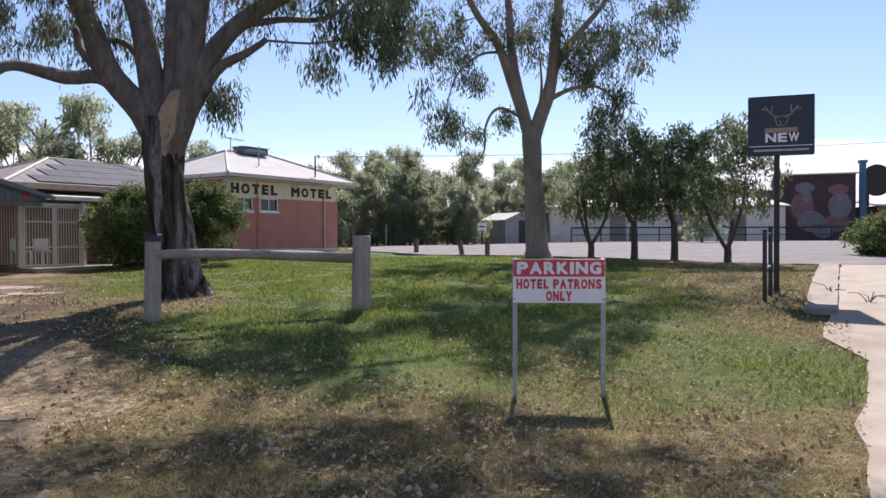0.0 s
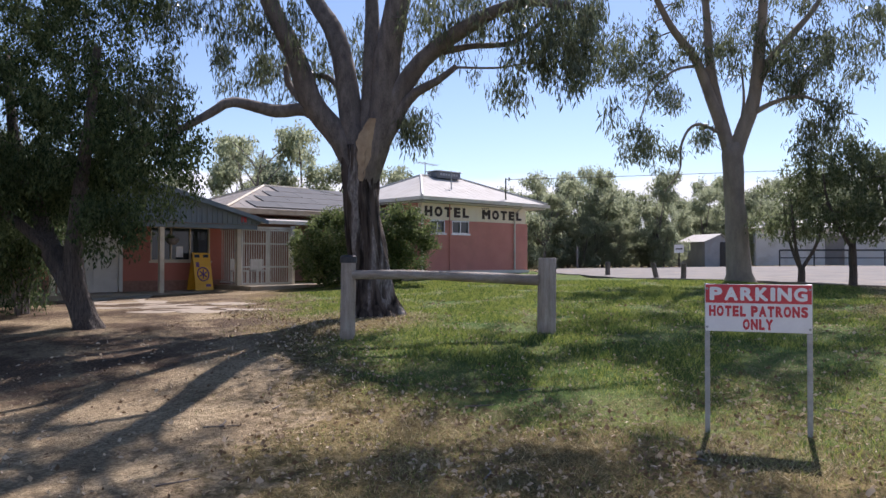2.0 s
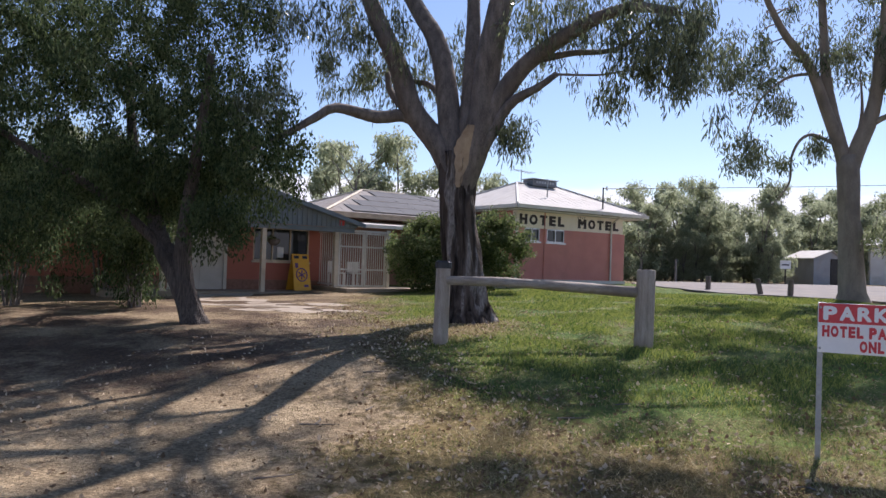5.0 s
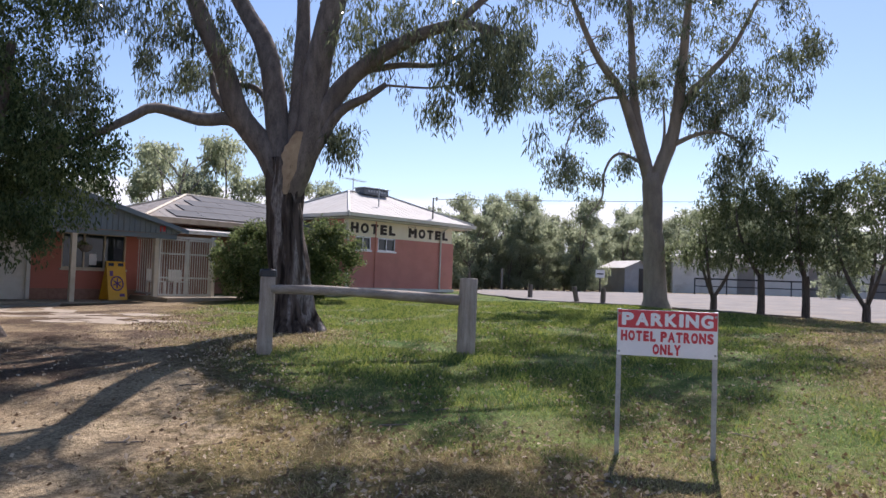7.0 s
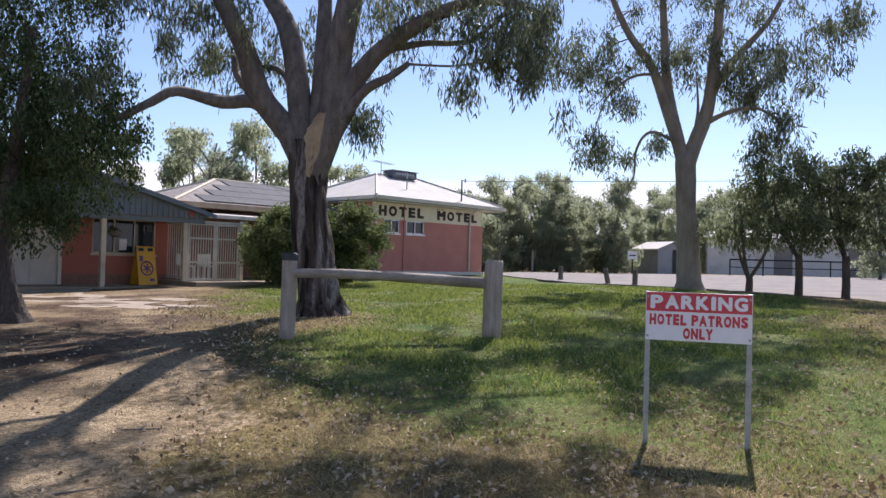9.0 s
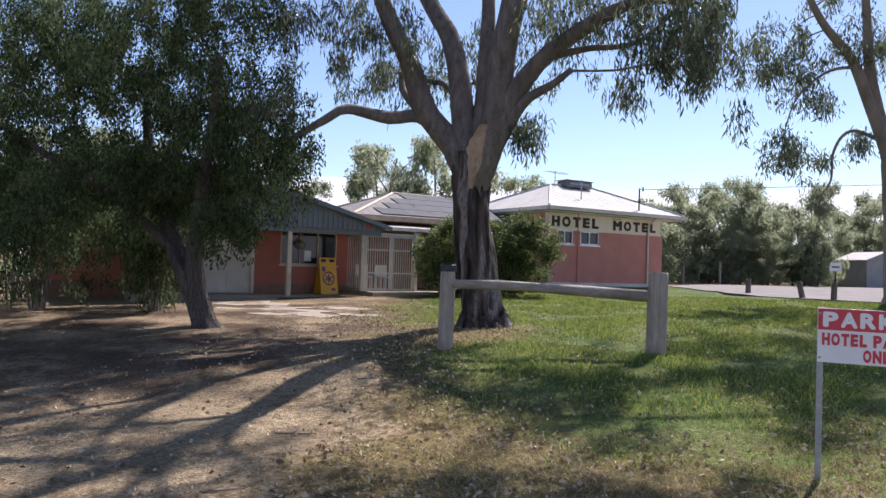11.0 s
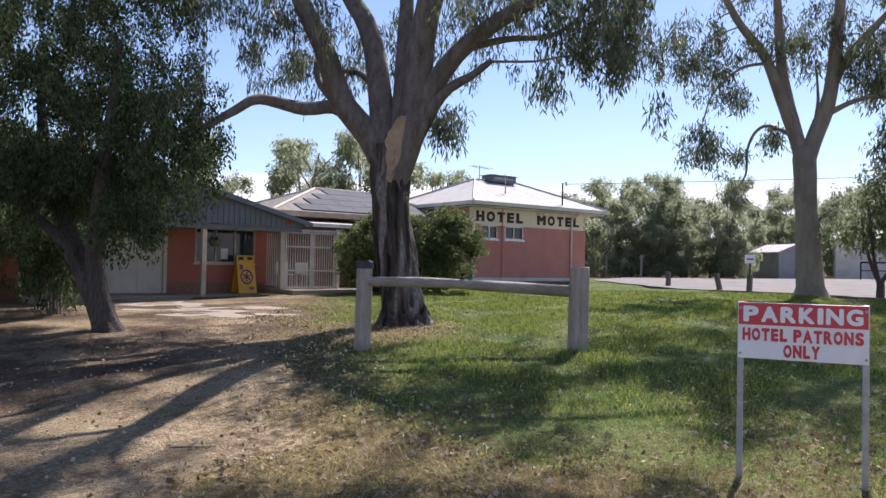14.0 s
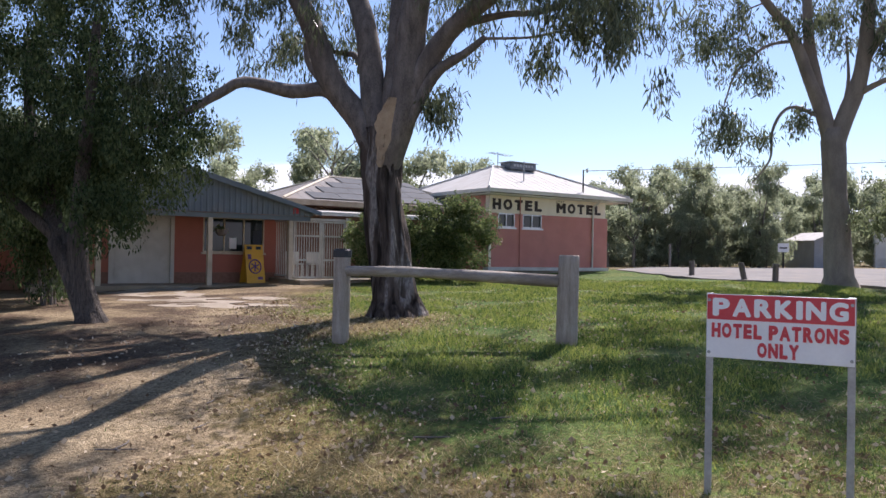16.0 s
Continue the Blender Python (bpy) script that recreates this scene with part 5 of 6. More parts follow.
for i in range(rows_ + 1):
    t = i / rows_
    z = 2.62 + 1.15 * t
    ax, ay = -4.84 + 0.06 * t, 14.2
    half = (0.10 + 0.34 * min(1, t * 1.6)) * (1 if t < 0.75 else 1 - (t - 0.75) * 2.2) * (1 + 0.3 * noise.noise(Vector((z * 5, 1, 2))))
    mid = -1.32 + 0.4 * t * t
    r = 0.365 + 0.07 * t
    for j in range(9):
        a = mid + half * (j / 4 - 1) + 0.16 * noise.noise(Vector((z * 8, j * 0.7, 5)))
        v.append((ax + r * math.cos(a) + 4.6, ay + r * math.sin(a) - 14.2, z - g(-4.6, 14.2)))
for i in range(rows_):
    for j in range(8):
        f.append((i * 9 + j, i * 9 + j + 1, (i + 1) * 9 + j + 1, (i + 1) * 9 + j))
part("bark_scar", mesh_of("bark_scar", v, f, M["bark_pale"], True), None, gum, "pale patch of bare wood below the fork")

tree("gum_tree", (3.1, 25.0, g(3.1, 25)), [
    ("trunk", [(3.17, 25, 0.43), (3.13, 25, 1.28), (3.07, 25, 2.38), (3, 25, 3.38), (2.96, 25, 4.68)], 0.34, 0.27),
    ("limb", [(2.91, 25, 4.28), (2.69, 25, 5.08), (2.32, 25, 6.18), (1.9, 25, 7.32), (1.15, 24.7, 8.33), (0.37, 24.4, 9.98)], 0.19, 0.07),
    ("limb", [(2.82, 25.05, 4.73), (2.57, 25.2, 5.88), (2.39, 25.3, 6.92), (2.28, 25.5, 8.85), (2.11, 25.7, 11.38)], 0.2, 0.07),
    ("limb", [(3.01, 25, 4.28), (3.22, 25, 4.93), (3.52, 25, 5.78), (3.67, 25, 6.68), (3.79, 24.7, 8.62), (3.93, 24.5, 10.98)], 0.24, 0.08),
    ("limb", [(3.65, 25, 6.38), (4.07, 25.1, 7.18), (4.61, 25.2, 7.84), (5.43, 25.5, 8.86), (6.17, 25.8, 10.38)], 0.14, 0.05),
    ("limb", [(3.47, 25, 5.53), (4.16, 24.7, 5.84), (4.84, 24.4, 5.88), (5.46, 24.2, 5.46)], 0.09, 0.03),
    ("branch", [(2.67, 25, 4.98), (2.05, 24.8, 5.26), (1.7, 24.7, 5.11), (1.47, 24.6, 4.59), (1.42, 24.6, 3.85), (0.98, 24.5, 3.23)], 0.055, 0.018),
    ("branch", [(1.97, 25, 7.08), (1.27, 24.6, 6.88), (0.57, 24.3, 6.18), (0.27, 24.2, 5.28)], 0.05, 0.015),
    ("branch", [(3.17, 25, 4.98), (3.32, 25.2, 5.98), (3.27, 25.4, 7.18)], 0.07, 0.02),
# first two blobs: unseen canopy, added to throw shade over the lawn
], [((2.6, 20.0, 10.4), (4.2, 2.3, 1.0), 330), ((3.8, 25, 14.4), (4.0, 3.4, 2.6), 200), ((3.67, 25, 10.38), (4.6, 3.6, 2), 260), ((5.67, 25, 7.38), (1.9, 1.6, 1.3), 110), ((0.17, 24.6, 7.28), (1.4, 1.4, 1.2), 80), ((0.22, 24.4, 4.73), (0.6, 0.6, 0.55), 34), ((1.07, 24.5, 4.28), (0.45, 0.4, 0.6), 10),
    ((5.27, 24.3, 4.98), (0.95, 0.8, 0.9), 60), ((4.67, 24.8, 6.28), (1, 1, 0.6), 40), ((3.07, 25.3, 7.78), (1.9, 1.4, 1), 90), ((2.17, 24.8, 4.88), (0.4, 0.3, 0.35), 12), ((7.37, 25, 8.58), (0.9, 1, 0.8), 40), ((1.07, 24.6, 5.98), (0.7, 0.6, 0.5), 18)],
    (56, (0.34, 0.34, 0.40), 0.19, 0.036, 1.1, M["gum_leaf"]), M["bark_tan"], "tall gum tree with smooth tan forked trunk", seed=8, trunk_sides=16, twig_r=0.02, thin=0.66, sunlit=SUN_SPOTS)

tree("pepper_tree", (-9.08, 12.0, g(-9.08, 12.0)), [
    ("trunk", [(-9.08, 12.05, -0.17), (-9.31, 12.05, 0.42), (-9.59, 12.05, 0.92), (-9.87, 12.05, 1.33)], 0.22, 0.17),
    ("limb", [(-9.77, 12.05, 1.11), (-10.39, 12.28, 2.07), (-11.09, 12.5, 3.29), (-11.51, 12.72, 5.05)], 0.17, 0.06),
    ("limb", [(-9.26, 12.03, 0.33), (-9.39, 12, 1.24), (-9.16, 11.83, 2.14), (-8.8, 11.61, 3.31), (-8.54, 11.5, 4.72)], 0.17, 0.06),
    ("limb", [(-9.95, 12.05, 1.38), (-10.95, 11.61, 2.27), (-12.28, 10.94, 3.16), (-13.39, 10.5, 3.83)], 0.1, 0.04),
], [((-13.0, 12.6, 5.4), (3.2, 2.4, 2.0), 230), ((-12.6, 11.4, 5.4), (2.2, 1.8, 1.3), 130), ((-10.5, 12.17, 4.16), (3.3, 2.86, 2.42), 420), ((-8.39, 11.94, 3.05), (1.38, 1.32, 1.32), 150), ((-12.17, 11.39, 2.38), (2.2, 1.98, 1.43), 200), ((-8.34, 11.61, 1.77), (0.55, 0.55, 0.46), 30), ((-10.6, 12.6, 2.75), (1.76, 1.32, 0.7), 150), ((-13.95, 10.61, 3.38), (2.42, 2.42, 2.64), 200), ((-9.28, 11.83, 6.05), (2.42, 2.2, 1.1), 120)],
    (150, (0.27, 0.27, 0.36), 0.085, 0.031, 1.0, M["pepper_leaf"]), M["bark_dark"], "dense dark green pepper tree with leaning forked trunk", seed=5, trunk_sides=40, twig_r=0.006, thin=0.62, furrow=0.06)


# ---- bushes ----
def bush(name, base, blobs, leaf, label, seed, category="bush"):
    limbs = [("stem", [base, (base[0] + 0.1, base[1], base[2] + 0.5), (base[0] - 0.1, base[1], base[2] + 1.0)], 0.06, 0.02),
             ("stem", [base, (base[0] + 0.5, base[1] + 0.2, base[2] + 0.6), (base[0] + 0.9, base[1], base[2] + 1.1)], 0.05, 0.02),
             ("stem", [base, (base[0] - 0.5, base[1] - 0.1, base[2] + 0.6), (base[0] - 0.9, base[1], base[2] + 1.1)], 0.05, 0.02)]
    return tree(name, base, limbs, blobs, leaf, M["bark_grey"], label, category, seed=seed, trunk_sides=8, twig_r=0.008)


bush("garden_bush", (-8.6, 23.0, g(-8.6, 23)), [((-9.1, 22.8, 1.45), (1.15, 1.1, 1.1), 260), ((-7.3, 23.6, 1.55), (1.25, 1.1, 1.1), 280), ((-8.4, 23.2, 1.0), (1.7, 1.2, 0.8), 160), ((-8.9, 22.8, 2.45), (0.6, 0.5, 0.35), 34), ((-7.0, 23.8, 2.6), (0.7, 0.5, 0.4), 44), ((-6.2, 23.5, 1.9), (0.45, 0.5, 0.6), 34), ((-7.9, 23.3, 2.5), (0.4, 0.4, 0.3), 16)],
     (44, (0.2, 0.2, 0.2), 0.1, 0.045, 0.1, M["bush_leaf"]), "rounded green garden bush before the hotel wall", 21)
bush("driveway_bush", (13.7, 23.2, g(13.7, 23.2)), [((13.7, 23.2, 1.15), (1.5, 1.3, 0.8), 420), ((15.0, 23.6, 1.3), (1.3, 1.1, 0.9), 220), ((13.9, 23.2, 1.75), (0.9, 0.8, 0.35), 60)], (40, (0.2, 0.2, 0.2), 0.1, 0.05, 0.1, M["bush_leaf"]), "dense round clipped bush beside the driveway", 22)
for i, (x, y, w, h) in enumerate(((-13.4, 15.2, 1.3, 2.6), (-15.8, 16.6, 1.6, 3.2), (-15.0, 13.2, 1.5, 3.0), (-18, 14.8, 2.2, 3.6), (-12.2, 13.9, 0.8, 1.8), (-19, 19, 2.4, 3.8), (-16.8, 11.6, 1.5, 3.0))):
    z = g(x, y)
    rs = random.Random(200 + i)
    stems, tufts = [], []
    for k in range(6):
        a, e = 1.05 * k + rs.uniform(-0.3, 0.3), rs.uniform(0.35, 0.9)
        top = (x + w * e * math.cos(a), y + 0.8 * w * e * math.sin(a), z + h * rs.uniform(0.65, 0.95))
        stems.append(("stem", [(x + 0.12 * math.cos(a), y + 0.12 * math.sin(a), z - 0.1), (x + 0.35 * w * e * math.cos(a), y + 0.3 * w * e * math.sin(a), z + h * 0.4), top], 0.032, 0.01))
        tufts.append((top, (0.5 * w, 0.45 * w, 0.3 * h), int(12 * w) + 4))
    tufts.append(((x, y, z + h * 0.5), (0.8 * w, 0.7 * w, 0.22 * h), int(16 * w)))
    tufts.append(((x, y, z + h * 0.16), (1.0 * w, 0.8 * w, 0.14 * h), int(7 * w)))
    tree("shrub", (x, y, z), stems, tufts, (64, (0.24, 0.24, 0.34), 0.11, 0.036, 1.0, M["pepper_leaf"]), M["bark_grey"], "dark straggling shrub with thin bare stems behind the pepper tree", "shrub", seed=30 + i, trunk_sides=7, twig_r=0.006)

# small trees along the car park
for i, (x, y, h, r, fork) in enumerate(((4.75, 24.5, 3.8, 1.25, 3), (5.75, 23.1, 3.9, 1.1, 1), (6.6, 22.0, 3.8, 1.1, 1), (7.65, 20.8, 3.9, 1.6, 4))):
    z = g(x, y)
    limbs = [("trunk", [(x, y, z - 0.1), (x + 0.02, y, z + 0.3), (x, y, z + (0.45 if fork > 1 else 1.1))], 0.11, 0.09)]
    for k in range(max(2, fork)):
        a = 2.1 * k + i
        z0 = z + (0.35 if fork > 1 else 1.0)
        limbs.append(("limb", [(x, y, z0), (x + 0.35 * math.cos(a), y + 0.3 * math.sin(a), z0 + 0.6), (x + 0.6 * math.cos(a), y + 0.55 * math.sin(a), z0 + 1.3), (x + 0.7 * math.cos(a), y + 0.6 * math.sin(a), z0 + 2.0)], 0.06, 0.02))
    tree("car_park_tree", (x, y, z), limbs, [((x, y, z + h * 0.62), (r, r, h * 0.33), 75), ((x + 0.3, y, z + h * 0.82), (r * 0.7, r * 0.7, h * 0.2), 60), ((x - 0.3, y + 0.2, z + h * 0.45), (r * 0.9, r * 0.8, h * 0.14), 36)],
         (44, (0.22, 0.22, 0.26), 0.12, 0.04, 0.8, M["park_leaf"]), M["bark_dark"], "small bushy dark tree at the car park's edge", group="trees along the car park", seed=40 + i, trunk_sides=9)

# ---- woodland and far trees ----
kinds = []
for i in range(5):
    rng_ = random.Random(60 + i)
    limbs = [("trunk", [(0, 0, -0.2), (0.1, 0, 1.2), (rng_.uniform(-0.4, 0.4), 0, 3.0)], 0.11, 0.06)]
    blobs = []
    for k in range(7):
        a = k * 0.95 + rng_.random()
        e = (rng_.uniform(0.5, 1.7) * math.cos(a), rng_.uniform(0.5, 1.7) * math.sin(a), rng_.uniform(2.4, 5.4))
        limbs.append(("limb", [(0.05, 0, rng_.uniform(0.6, 2.2)), (e[0] * 0.5, e[1] * 0.5, e[2] * 0.7), e], 0.045, 0.015))
        blobs.append((e, (rng_.uniform(0.5, 1.0), rng_.uniform(0.5, 1.0), rng_.uniform(0.4, 0.85)), 20))
    blobs.append(((0, 0, 2.4), (1.7, 1.6, 1.2), 44))
    blobs.append(((0.3, 0, 1.0), (2.1, 1.8, 0.9), 46))
    kinds.append(tree("woodland_tree", (0, 0, 0), limbs, blobs, (44, (0.34, 0.34, 0.34), 0.19, 0.07, 0.7, M["hazed_leaf"]), M["bark_grey"], "grey-green native tree in the woodland behind", group="woodland trees", seed=70 + i, trunk_sides=7))
rng_ = random.Random(9)
places = []
for i in range(78):
    x = -10 + i * 0.57 + rng_.uniform(-0.6, 0.6)
    y = 50 + (i % 5) * 4.0 + rng_.uniform(-2, 2)
    if x > 19:
        continue
    if x > 2.2:
        y += 14
    places.append((x * (y / 52), y, rng_.uniform(0.78, 1.2) * (1.2 if x > 2.2 else 1)))
places += [(-21.5, 41, 1.35), (-19.0, 43, 1.4), (-17.2, 42, 1.15), (-24, 44, 1.3), (-27, 40, 1.2), (-31, 42, 1.4), (-15, 45, 1.1), (-12.5, 50, 1.0), (-35, 36, 1.4), (-28, 28, 1.3), (-24, 22, 1.1), (-22, 16, 1.1), (-26, 12, 1.3),
           (2.6, 56, 0.95), (28, 84, 1.2), (-5.2, 47, 1.05), (1.0, 51, 0.8), (13.5, 40, 0.7)]
places += [(-8.6 + 0.62 * k + rng_.uniform(-0.5, 0.5), 48.5 + rng_.uniform(-0.8, 2.5), rng_.uniform(0.4, 0.62)) for k in range(18)]
for i, (x, y, s) in enumerate(places):
    m = pose(x, y, g(x, y), 0, 0, rng_.uniform(0, 360)) @ Matrix.Diagonal((s, s, s * rng_.uniform(0.9, 1.1), 1))
    if i < len(kinds):
        kinds[i].matrix_world = m
    else:
        copy_thing(kinds[i % len(kinds)], m)
bare = [("trunk", [(-17.6, 34, 0.2), (-17.5, 34, 3.0), (-17.3, 34, 5.0), (-17.0, 34, 6.4)], 0.12, 0.03)]
for k in range(8):
    z = 2.6 + 0.42 * k
    s = (-1) ** k
    bare.append(("branch", [(-17.4, 34, z), (-17.4 + s * 0.6, 34.1, z + 0.7), (-17.4 + s * (1.0 + 0.08 * k), 34.2, z + 1.5)], 0.05, 0.012))
tree("bare_tree", (-17.6, 34, g(-17.6, 34)), bare, [((-17.3, 34, 5.2), (1.4, 1.0, 1.4), 70)], (12, (0.3, 0.3, 0.3), 0.14, 0.04, 0.8, M["hazed_leaf"]), M["bark_grey"], "thin half-bare grey tree behind the roofs", seed=91, trunk_sides=7)

# ---- far buildings ----
SH = thing("far_shed", pose(5.05, 51, g(5, 51), 0, 0, 33), "small weathered grey metal shed with gabled roof", "shed")
SH.scale = (0.8, 0.8, 0.9)
part("wall", prism(bmesh.new(), [(-1.1, -0.2), (1.1, -0.2), (1.1, 1.75), (0.35, 2.2), (-1.1, 1.75)], "y", 0, 3.2), M["shed_wall"], SH)
part("roof", slab(slab(bmesh.new(), [(-1.25, -0.15, 1.72), (0.35, -0.15, 2.28), (0.35, 3.4, 2.28), (-1.25, 3.4, 1.72)], 0.05), [(0.35, -0.15, 2.28), (1.25, -0.15, 1.72), (1.25, 3.4, 1.72), (0.35, 3.4, 2.28)], 0.05), M["roof_light"], SH)
part("door", boxed(0.3, -0.05, 0, 0.95, -0.003, 1.7), M["dark_steel"], SH)
WB = thing("white_shed", pose(16, 58, g(16, 58), 0, 0, -6), "long pale block wall shed with low roof behind the car park", "shed")
part("wall", boxed(-7.6, 0, -0.2, 9.5, 6, 2.5), M["block_wall"], WB)
part("roof", slab(bmesh.new(), [(-7.9, -0.3, 2.62), (9.8, -0.3, 2.62), (9.8, 6.2, 3.5), (-7.9, 6.2, 3.5)], 0.1), M["roof_light"], WB)
for x in (-3.2, 1.5, 5.5):
    part("doorway", boxed(x, -0.04, 0, x + 1.2, -0.003, 2.0), M["roof_grey"], WB)
BR = thing("big_roof_shed", pose(24, 70, g(24, 70), 0, 0, -6), "large shed with bright pale roof behind the trees", "shed")
part("wall", boxed(-9, 0, -0.2, 9, 9, 4.4), M["shed_wall"], BR)
part("roof", slab(bmesh.new(), [(-9.4, -0.4, 4.5), (9.4, -0.4, 4.5), (9.4, 9.3, 5.9), (-9.4, 9.3, 5.9)], 0.1), M["roof_light"], BR)
MB = thing("mural_building", pose(33, 66, g(33, 66), 0, 0, -22), "dark red building with a faded painted wall", "building")
part("wall", boxed(-4.2, 0, -0.2, 2.2, 8, 5.6), M["mural_red"], MB)
part("roof", slab(bmesh.new(), [(-4.5, -0.3, 5.7), (2.4, -0.3, 5.7), (2.4, 8, 6.2), (-4.5, 8, 6.2)], 0.12), M["roof_light"], MB)
for x, z, w, h, mt in ((-1.9, 2.9, 0.9, 1.2, "mural_pink"), (-1.2, 1.6, 1.1, 0.9, "mural_grey"), (1.0, 2.9, 0.9, 1.1, "mural_grey"), (0.8, 1.5, 1.0, 0.8, "mural_pink"), (-1.7, 4.5, 0.75, 0.45, "mural_grey"), (0.9, 4.3, 0.8, 0.45, "mural_pink"), (-0.3, 0.8, 0.8, 0.6, "mural_grey"), (-1.5, 3.7, 0.35, 0.5, "mural_grey"), (1.3, 3.6, 0.3, 0.45, "mural_pink")):
    bm = bmesh.new()
    prism(bm, [(x + w * math.cos(2 * math.pi * k / 18) * (1 + 0.15 * noise.noise(Vector((k, x, 1)))), z + h * math.sin(2 * math.pi * k / 18) * (1 + 0.15 * noise.noise(Vector((k, x, 4))))) for k in range(18)][::-1], "y", -0.03 - 0.006 * (mt == "mural_grey"), -0.003)
    part("painted_patch", bm, M[mt], MB)
part("chimney", box(bmesh.new(), 2.6, 1, 0, 3.1, 1.6, 6.6, 0.03), M["chimney_blue"], MB)
part("chimney_cap", box(bmesh.new(), 2.5, 0.9, 6.6, 3.2, 1.7, 6.8, 0.03), M["chimney_blue"], MB)
SIL = thing("round_tank_sign", pose(37.3, 66, g(37, 66)), "dark round board on a post beside the painted building", "sign")
part("disc", beam(bmesh.new(), (0, 0, 5.1), (0, 0.15, 5.1), 1.35, 24), M["dark_steel"], SIL)
part("post", boxed(-0.9, 0.02, -0.2, -0.65, 0.14, 5.0), M["dark_steel"], SIL)
LH = thing("far_house", pose(43.5, 68, g(43, 68)), "low red-brown far building by the driveway", "building")
part("wall", boxed(-5, 0, -0.2, 8, 6, 3.0), M["brick_and_shade"], LH)
part("roof", slab(bmesh.new(), [(-5.5, -0.5, 3.1), (8.5, -0.5, 3.1), (8.5, 6.5, 4.0), (-5.5, 6.5, 4.0)], 0.12), M["roof_light"], LH)

# pipe rail fence and a small notice across the car park
PF = thing("pipe_fence", pose(8, 47, g(8, 47), 0, 0, 3), "dark steel pipe rail fence across the car park", "fence")
for i in range(12):
    part("post", beam(bmesh.new(), (i * 1.8, 0, -0.1), (i * 1.8, 0, 0.95), 0.04, 6), M["dark_steel"], PF)
part("rail", beam(bmesh.new(), (0, 0, 0.93), (19.8, 0, 0.93), 0.05, 6), M["dark_steel"], PF)
part("rail", beam(bmesh.new(), (0, 0, 0.5), (19.8, 0, 0.5), 0.03, 6), M["dark_steel"], PF)
NT = thing("small_notice", pose(2.55, 46, g(2.5, 46)), "small white notice on a post across the car park", "sign")
part("post", boxed(-0.04, 0.02, -0.1, 0.04, 0.08, 1.1), M["dark_steel"], NT)
part("plate", boxed(-0.26, -0.02, 0.85, 0.26, 0.018, 1.3), M["white_sign"], NT)
part("print_bar", boxed(-0.18, -0.024, 1.03, 0.18, -0.021, 1.1), M["dark_steel"], NT)
for i, (x, y) in enumerate(((-5.1, 46.5), (-3.2, 47), (-6.6, 46.8))):
    o = thing("fence_post", pose(x, y, g(x, y)), "thin dark timber fence post before the woodland", "fence post", "old fence posts")
    part("stake", post_mesh(bmesh.new(), 0.07, 1.3, (0, 0), 60 + i), M["post_wood"], o)

# ---- grass, straw and fallen leaves ----
def blades(name, mat, count, inside, height, width, seed, label, category, lean=0.5):
    rng = np.random.default_rng(seed)
    P, H_ = [], []
    while len(P) < count:
        x, y = rng.uniform(-9, 9.5), 3.6 + 22 * rng.random() ** 1.6
        w = inside(x, y)
        if rng.random() < w:
            P.append((x, y, g(x, y) - 0.004 + 0.022 * noise.noise(Vector((x * 1.1, y * 1.1, 0)))))
            H_.append(w)
    P, H_ = np.array(P), np.array(H_)[:, None]
    k = len(P)
    a = rng.uniform(0, 2 * math.pi, k)
    s = np.stack((np.cos(a), np.sin(a), np.zeros(k)), 1)
    far = 1 + np.clip((P[:, 1:2] - 6) / 9, 0, 2)
    d = rng.normal(0, lean, (k, 3))
    d[:, 2] = 1
    h = height * (0.4 + 1.0 * rng.random((k, 1))) * (0.5 + 0.6 * H_)
    w = width * far
    V = np.stack((P - s * w / 2, P + s * w / 2, P + d * h), 1).reshape(-1, 3)
    me = bpy.data.meshes.new(name)
    me.vertices.add(len(V))
    me.vertices.foreach_set("co", V.ravel())
    me.loops.add(3 * k)
    me.loops.foreach_set("vertex_index", np.arange(3 * k, dtype=np.int32))
    me.polygons.add(k)
    me.polygons.foreach_set("loop_start", np.arange(0, 3 * k, 3, dtype=np.int32))
    me.polygons.foreach_set("loop_total", np.full(k, 3, dtype=np.int32))
    me.materials.append(mat)
    me.update(calc_edges=True)
    return tagged(new(name, me), label, category, kind="stuff")


def lush_at(x, y):
    b, l = zones(x, y)
    patch = 0.5 + 0.9 * noise.noise(Vector((x * 0.9, y * 0.9, 7)))
    return 0 if paved(x, y) else (1 - b) ** 3 * l * ease(patch * 1.7 - 0.2 + 0.5 * noise.noise(Vector((x * 4.5, y * 4.5, 19))))


def straw_at(x, y):
    b, l = zones(x, y)
    patch = 0.5 + 0.9 * noise.noise(Vector((x * 1.4, y * 1.4, 17)))
    return 0 if paved(x, y) else (1 - b) ** 2 * (1 - 0.85 * l) * ease(patch + 0.2)


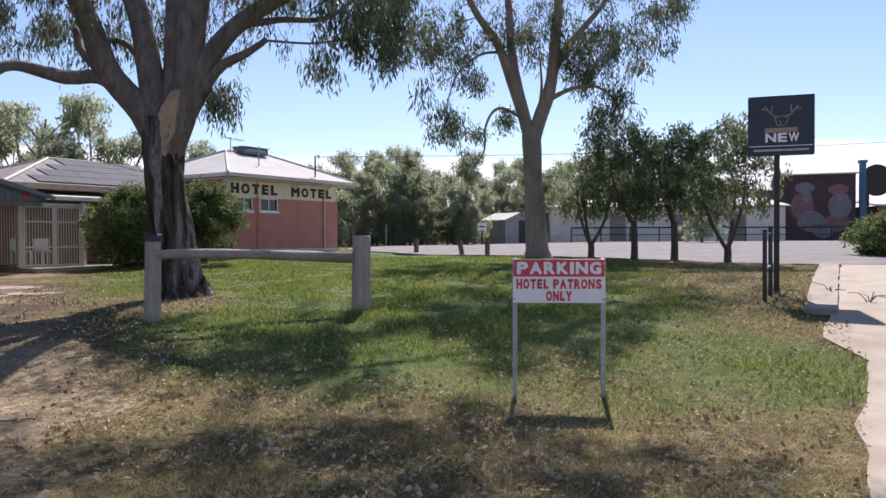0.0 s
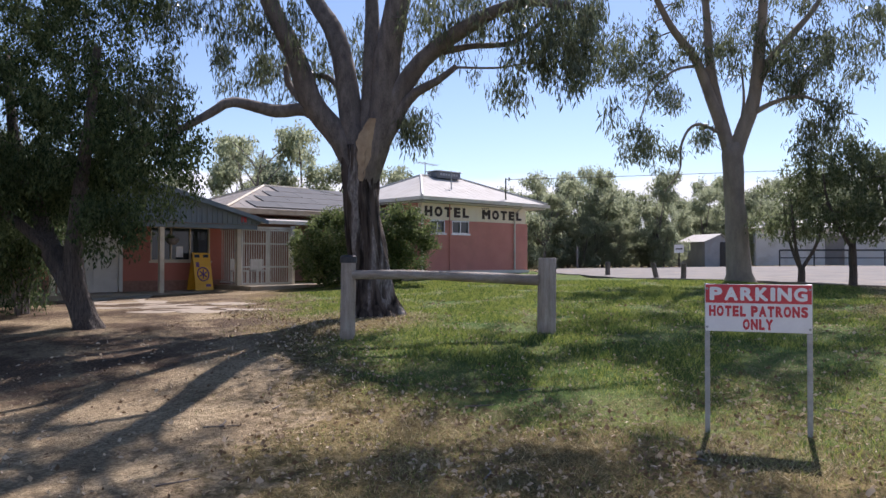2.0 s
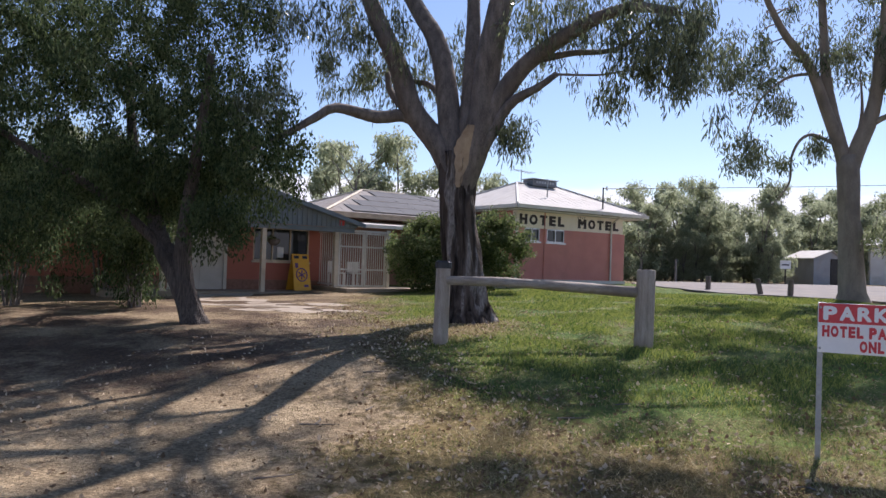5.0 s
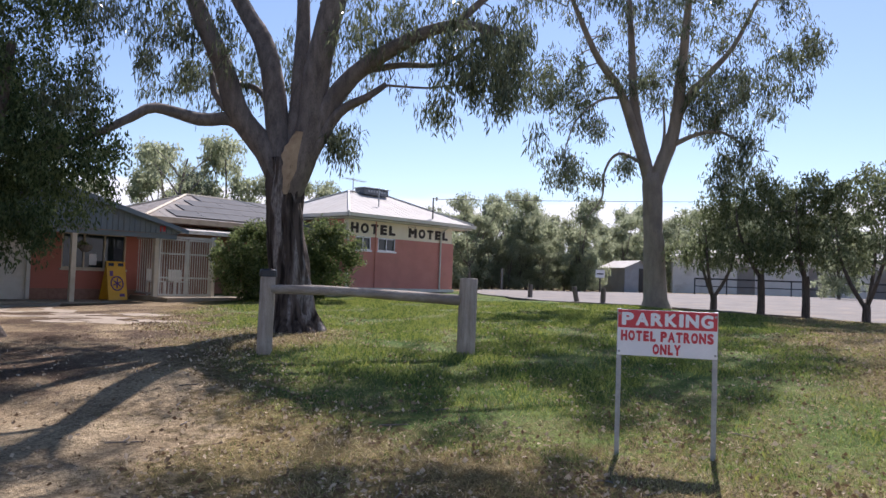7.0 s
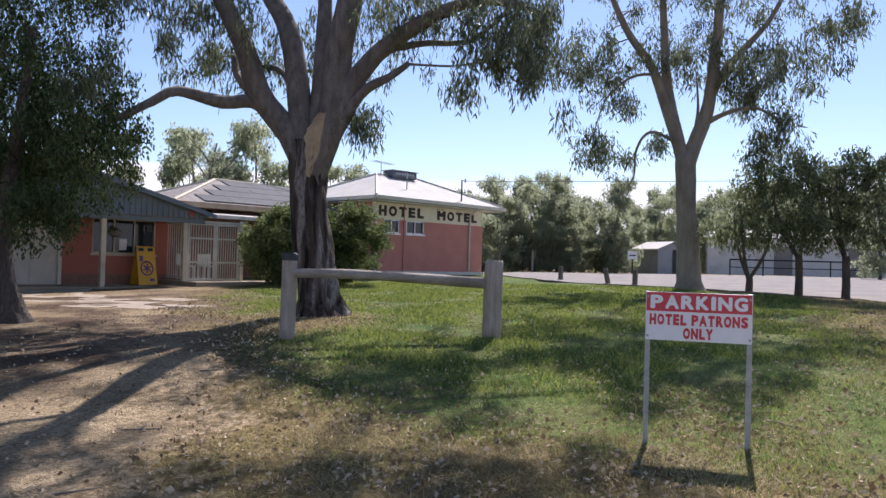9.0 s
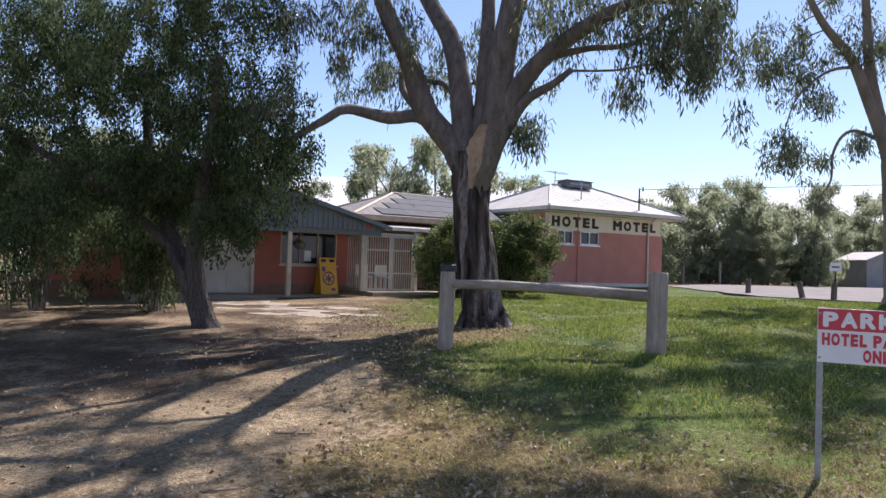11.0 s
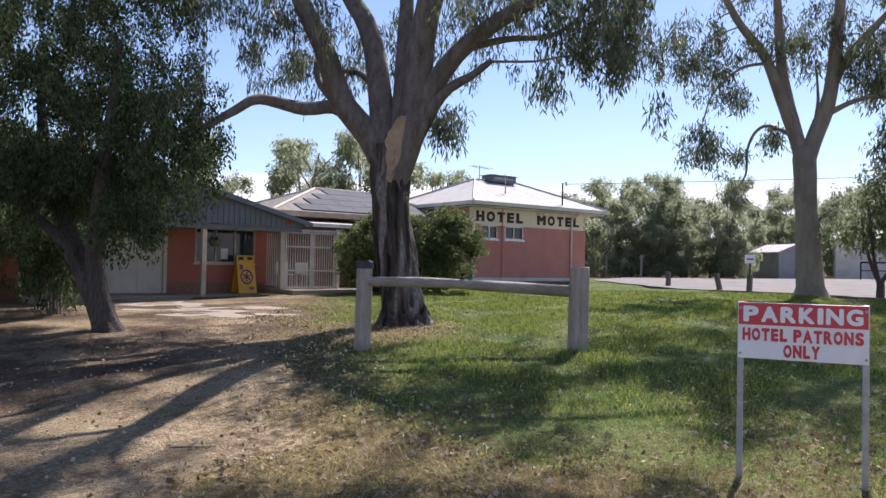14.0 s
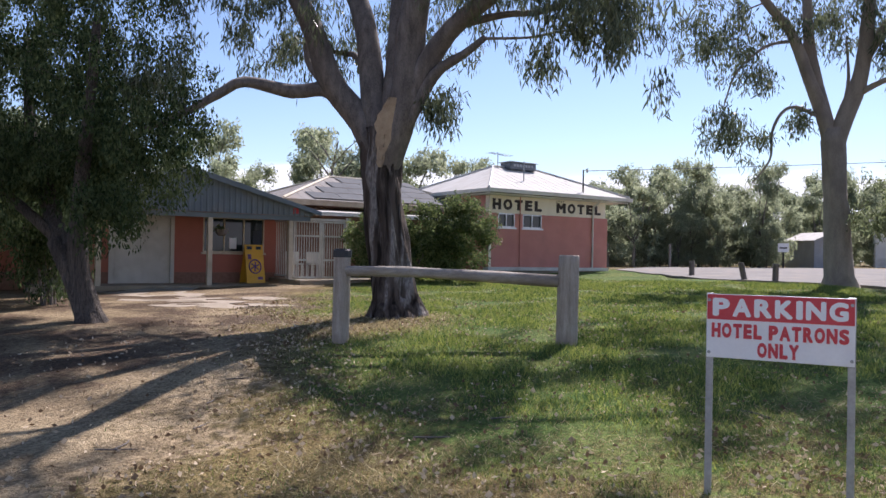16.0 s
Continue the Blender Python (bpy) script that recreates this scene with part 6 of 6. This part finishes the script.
blades("grass", M["grass"], 170000, lush_at, 0.062, 0.008, 1, "fresh green lawn grass in uneven tufts", "grass")
blades("dry_grass", M["straw"], 130000, straw_at, 0.05, 0.0065, 2, "short dry straw-coloured grass", "grass", 1.3)


def scatter(name, count, size, seed, label, where):
    rng = np.random.default_rng(seed)
    v, f = [], []
    while len(f) < count * 2:
        x, y = rng.uniform(-8, 8), 3.6 + 14 * rng.random() ** 1.5
        if rng.random() > where(x, y):
            continue
        a, L = rng.uniform(0, 6.283), size * rng.uniform(0.5, 1.4)
        z = g(x, y) + 0.022 * noise.noise(Vector((x * 1.1, y * 1.1, 0))) + rng.uniform(0.008, 0.03)
        c, s = math.cos(a), math.sin(a)
        b = len(v)
        w = L * rng.uniform(0.07, 0.13)
        t = rng.normal(0, 0.012)
        v += [(x - c * L / 2, y - s * L / 2, z), (x - s * w, y + c * w, z + 0.006 + t), (x + c * L / 2, y + s * L / 2, z + rng.uniform(0, 0.015)), (x + s * w, y - c * w, z + 0.006 - t)]
        f += [(b, b + 1, b + 2), (b, b + 2, b + 3)]
    return tagged(new(name, mesh_of(name, v, f, M["litter"])), label, "leaf litter", kind="stuff")


scatter("leaf_litter", 15000, 0.048, 4, "scattered dry curled gum leaves on the ground", lambda x, y: 0 if paved(x, y) else (0.09 if zones(x, y)[0] > 0.6 else 0.9 * ease(1.15 - 0.8 * zones(x, y)[1]) * ease(0.45 + noise.noise(Vector((x * 1.2, y * 1.2, 11))))))
rng_ = random.Random(77)
for i in range(16):
    x, y = rng_.uniform(-4.5, 2.2), rng_.uniform(5.0, 9.5)
    a, L = rng_.uniform(0, 3.14), rng_.uniform(0.15, 0.45)
    v, f = [], []
    tube(v, f, [(0, 0, 0.012), (L * 0.5 * math.cos(a), L * 0.5 * math.sin(a), 0.022), (L * math.cos(a + 0.25), L * math.sin(a + 0.25), 0.012)], 0.008, 0.004, 5)
    o = new("fallen_twig", mesh_of("fallen_twig", v, f, M["bark_grey"]))
    o.location = (x, y, g(x, y) + 0.022 * noise.noise(Vector((x * 1.1, y * 1.1, 0))))
    tagged(o, "thin dry fallen twig on the ground", "twig", "fallen twigs")
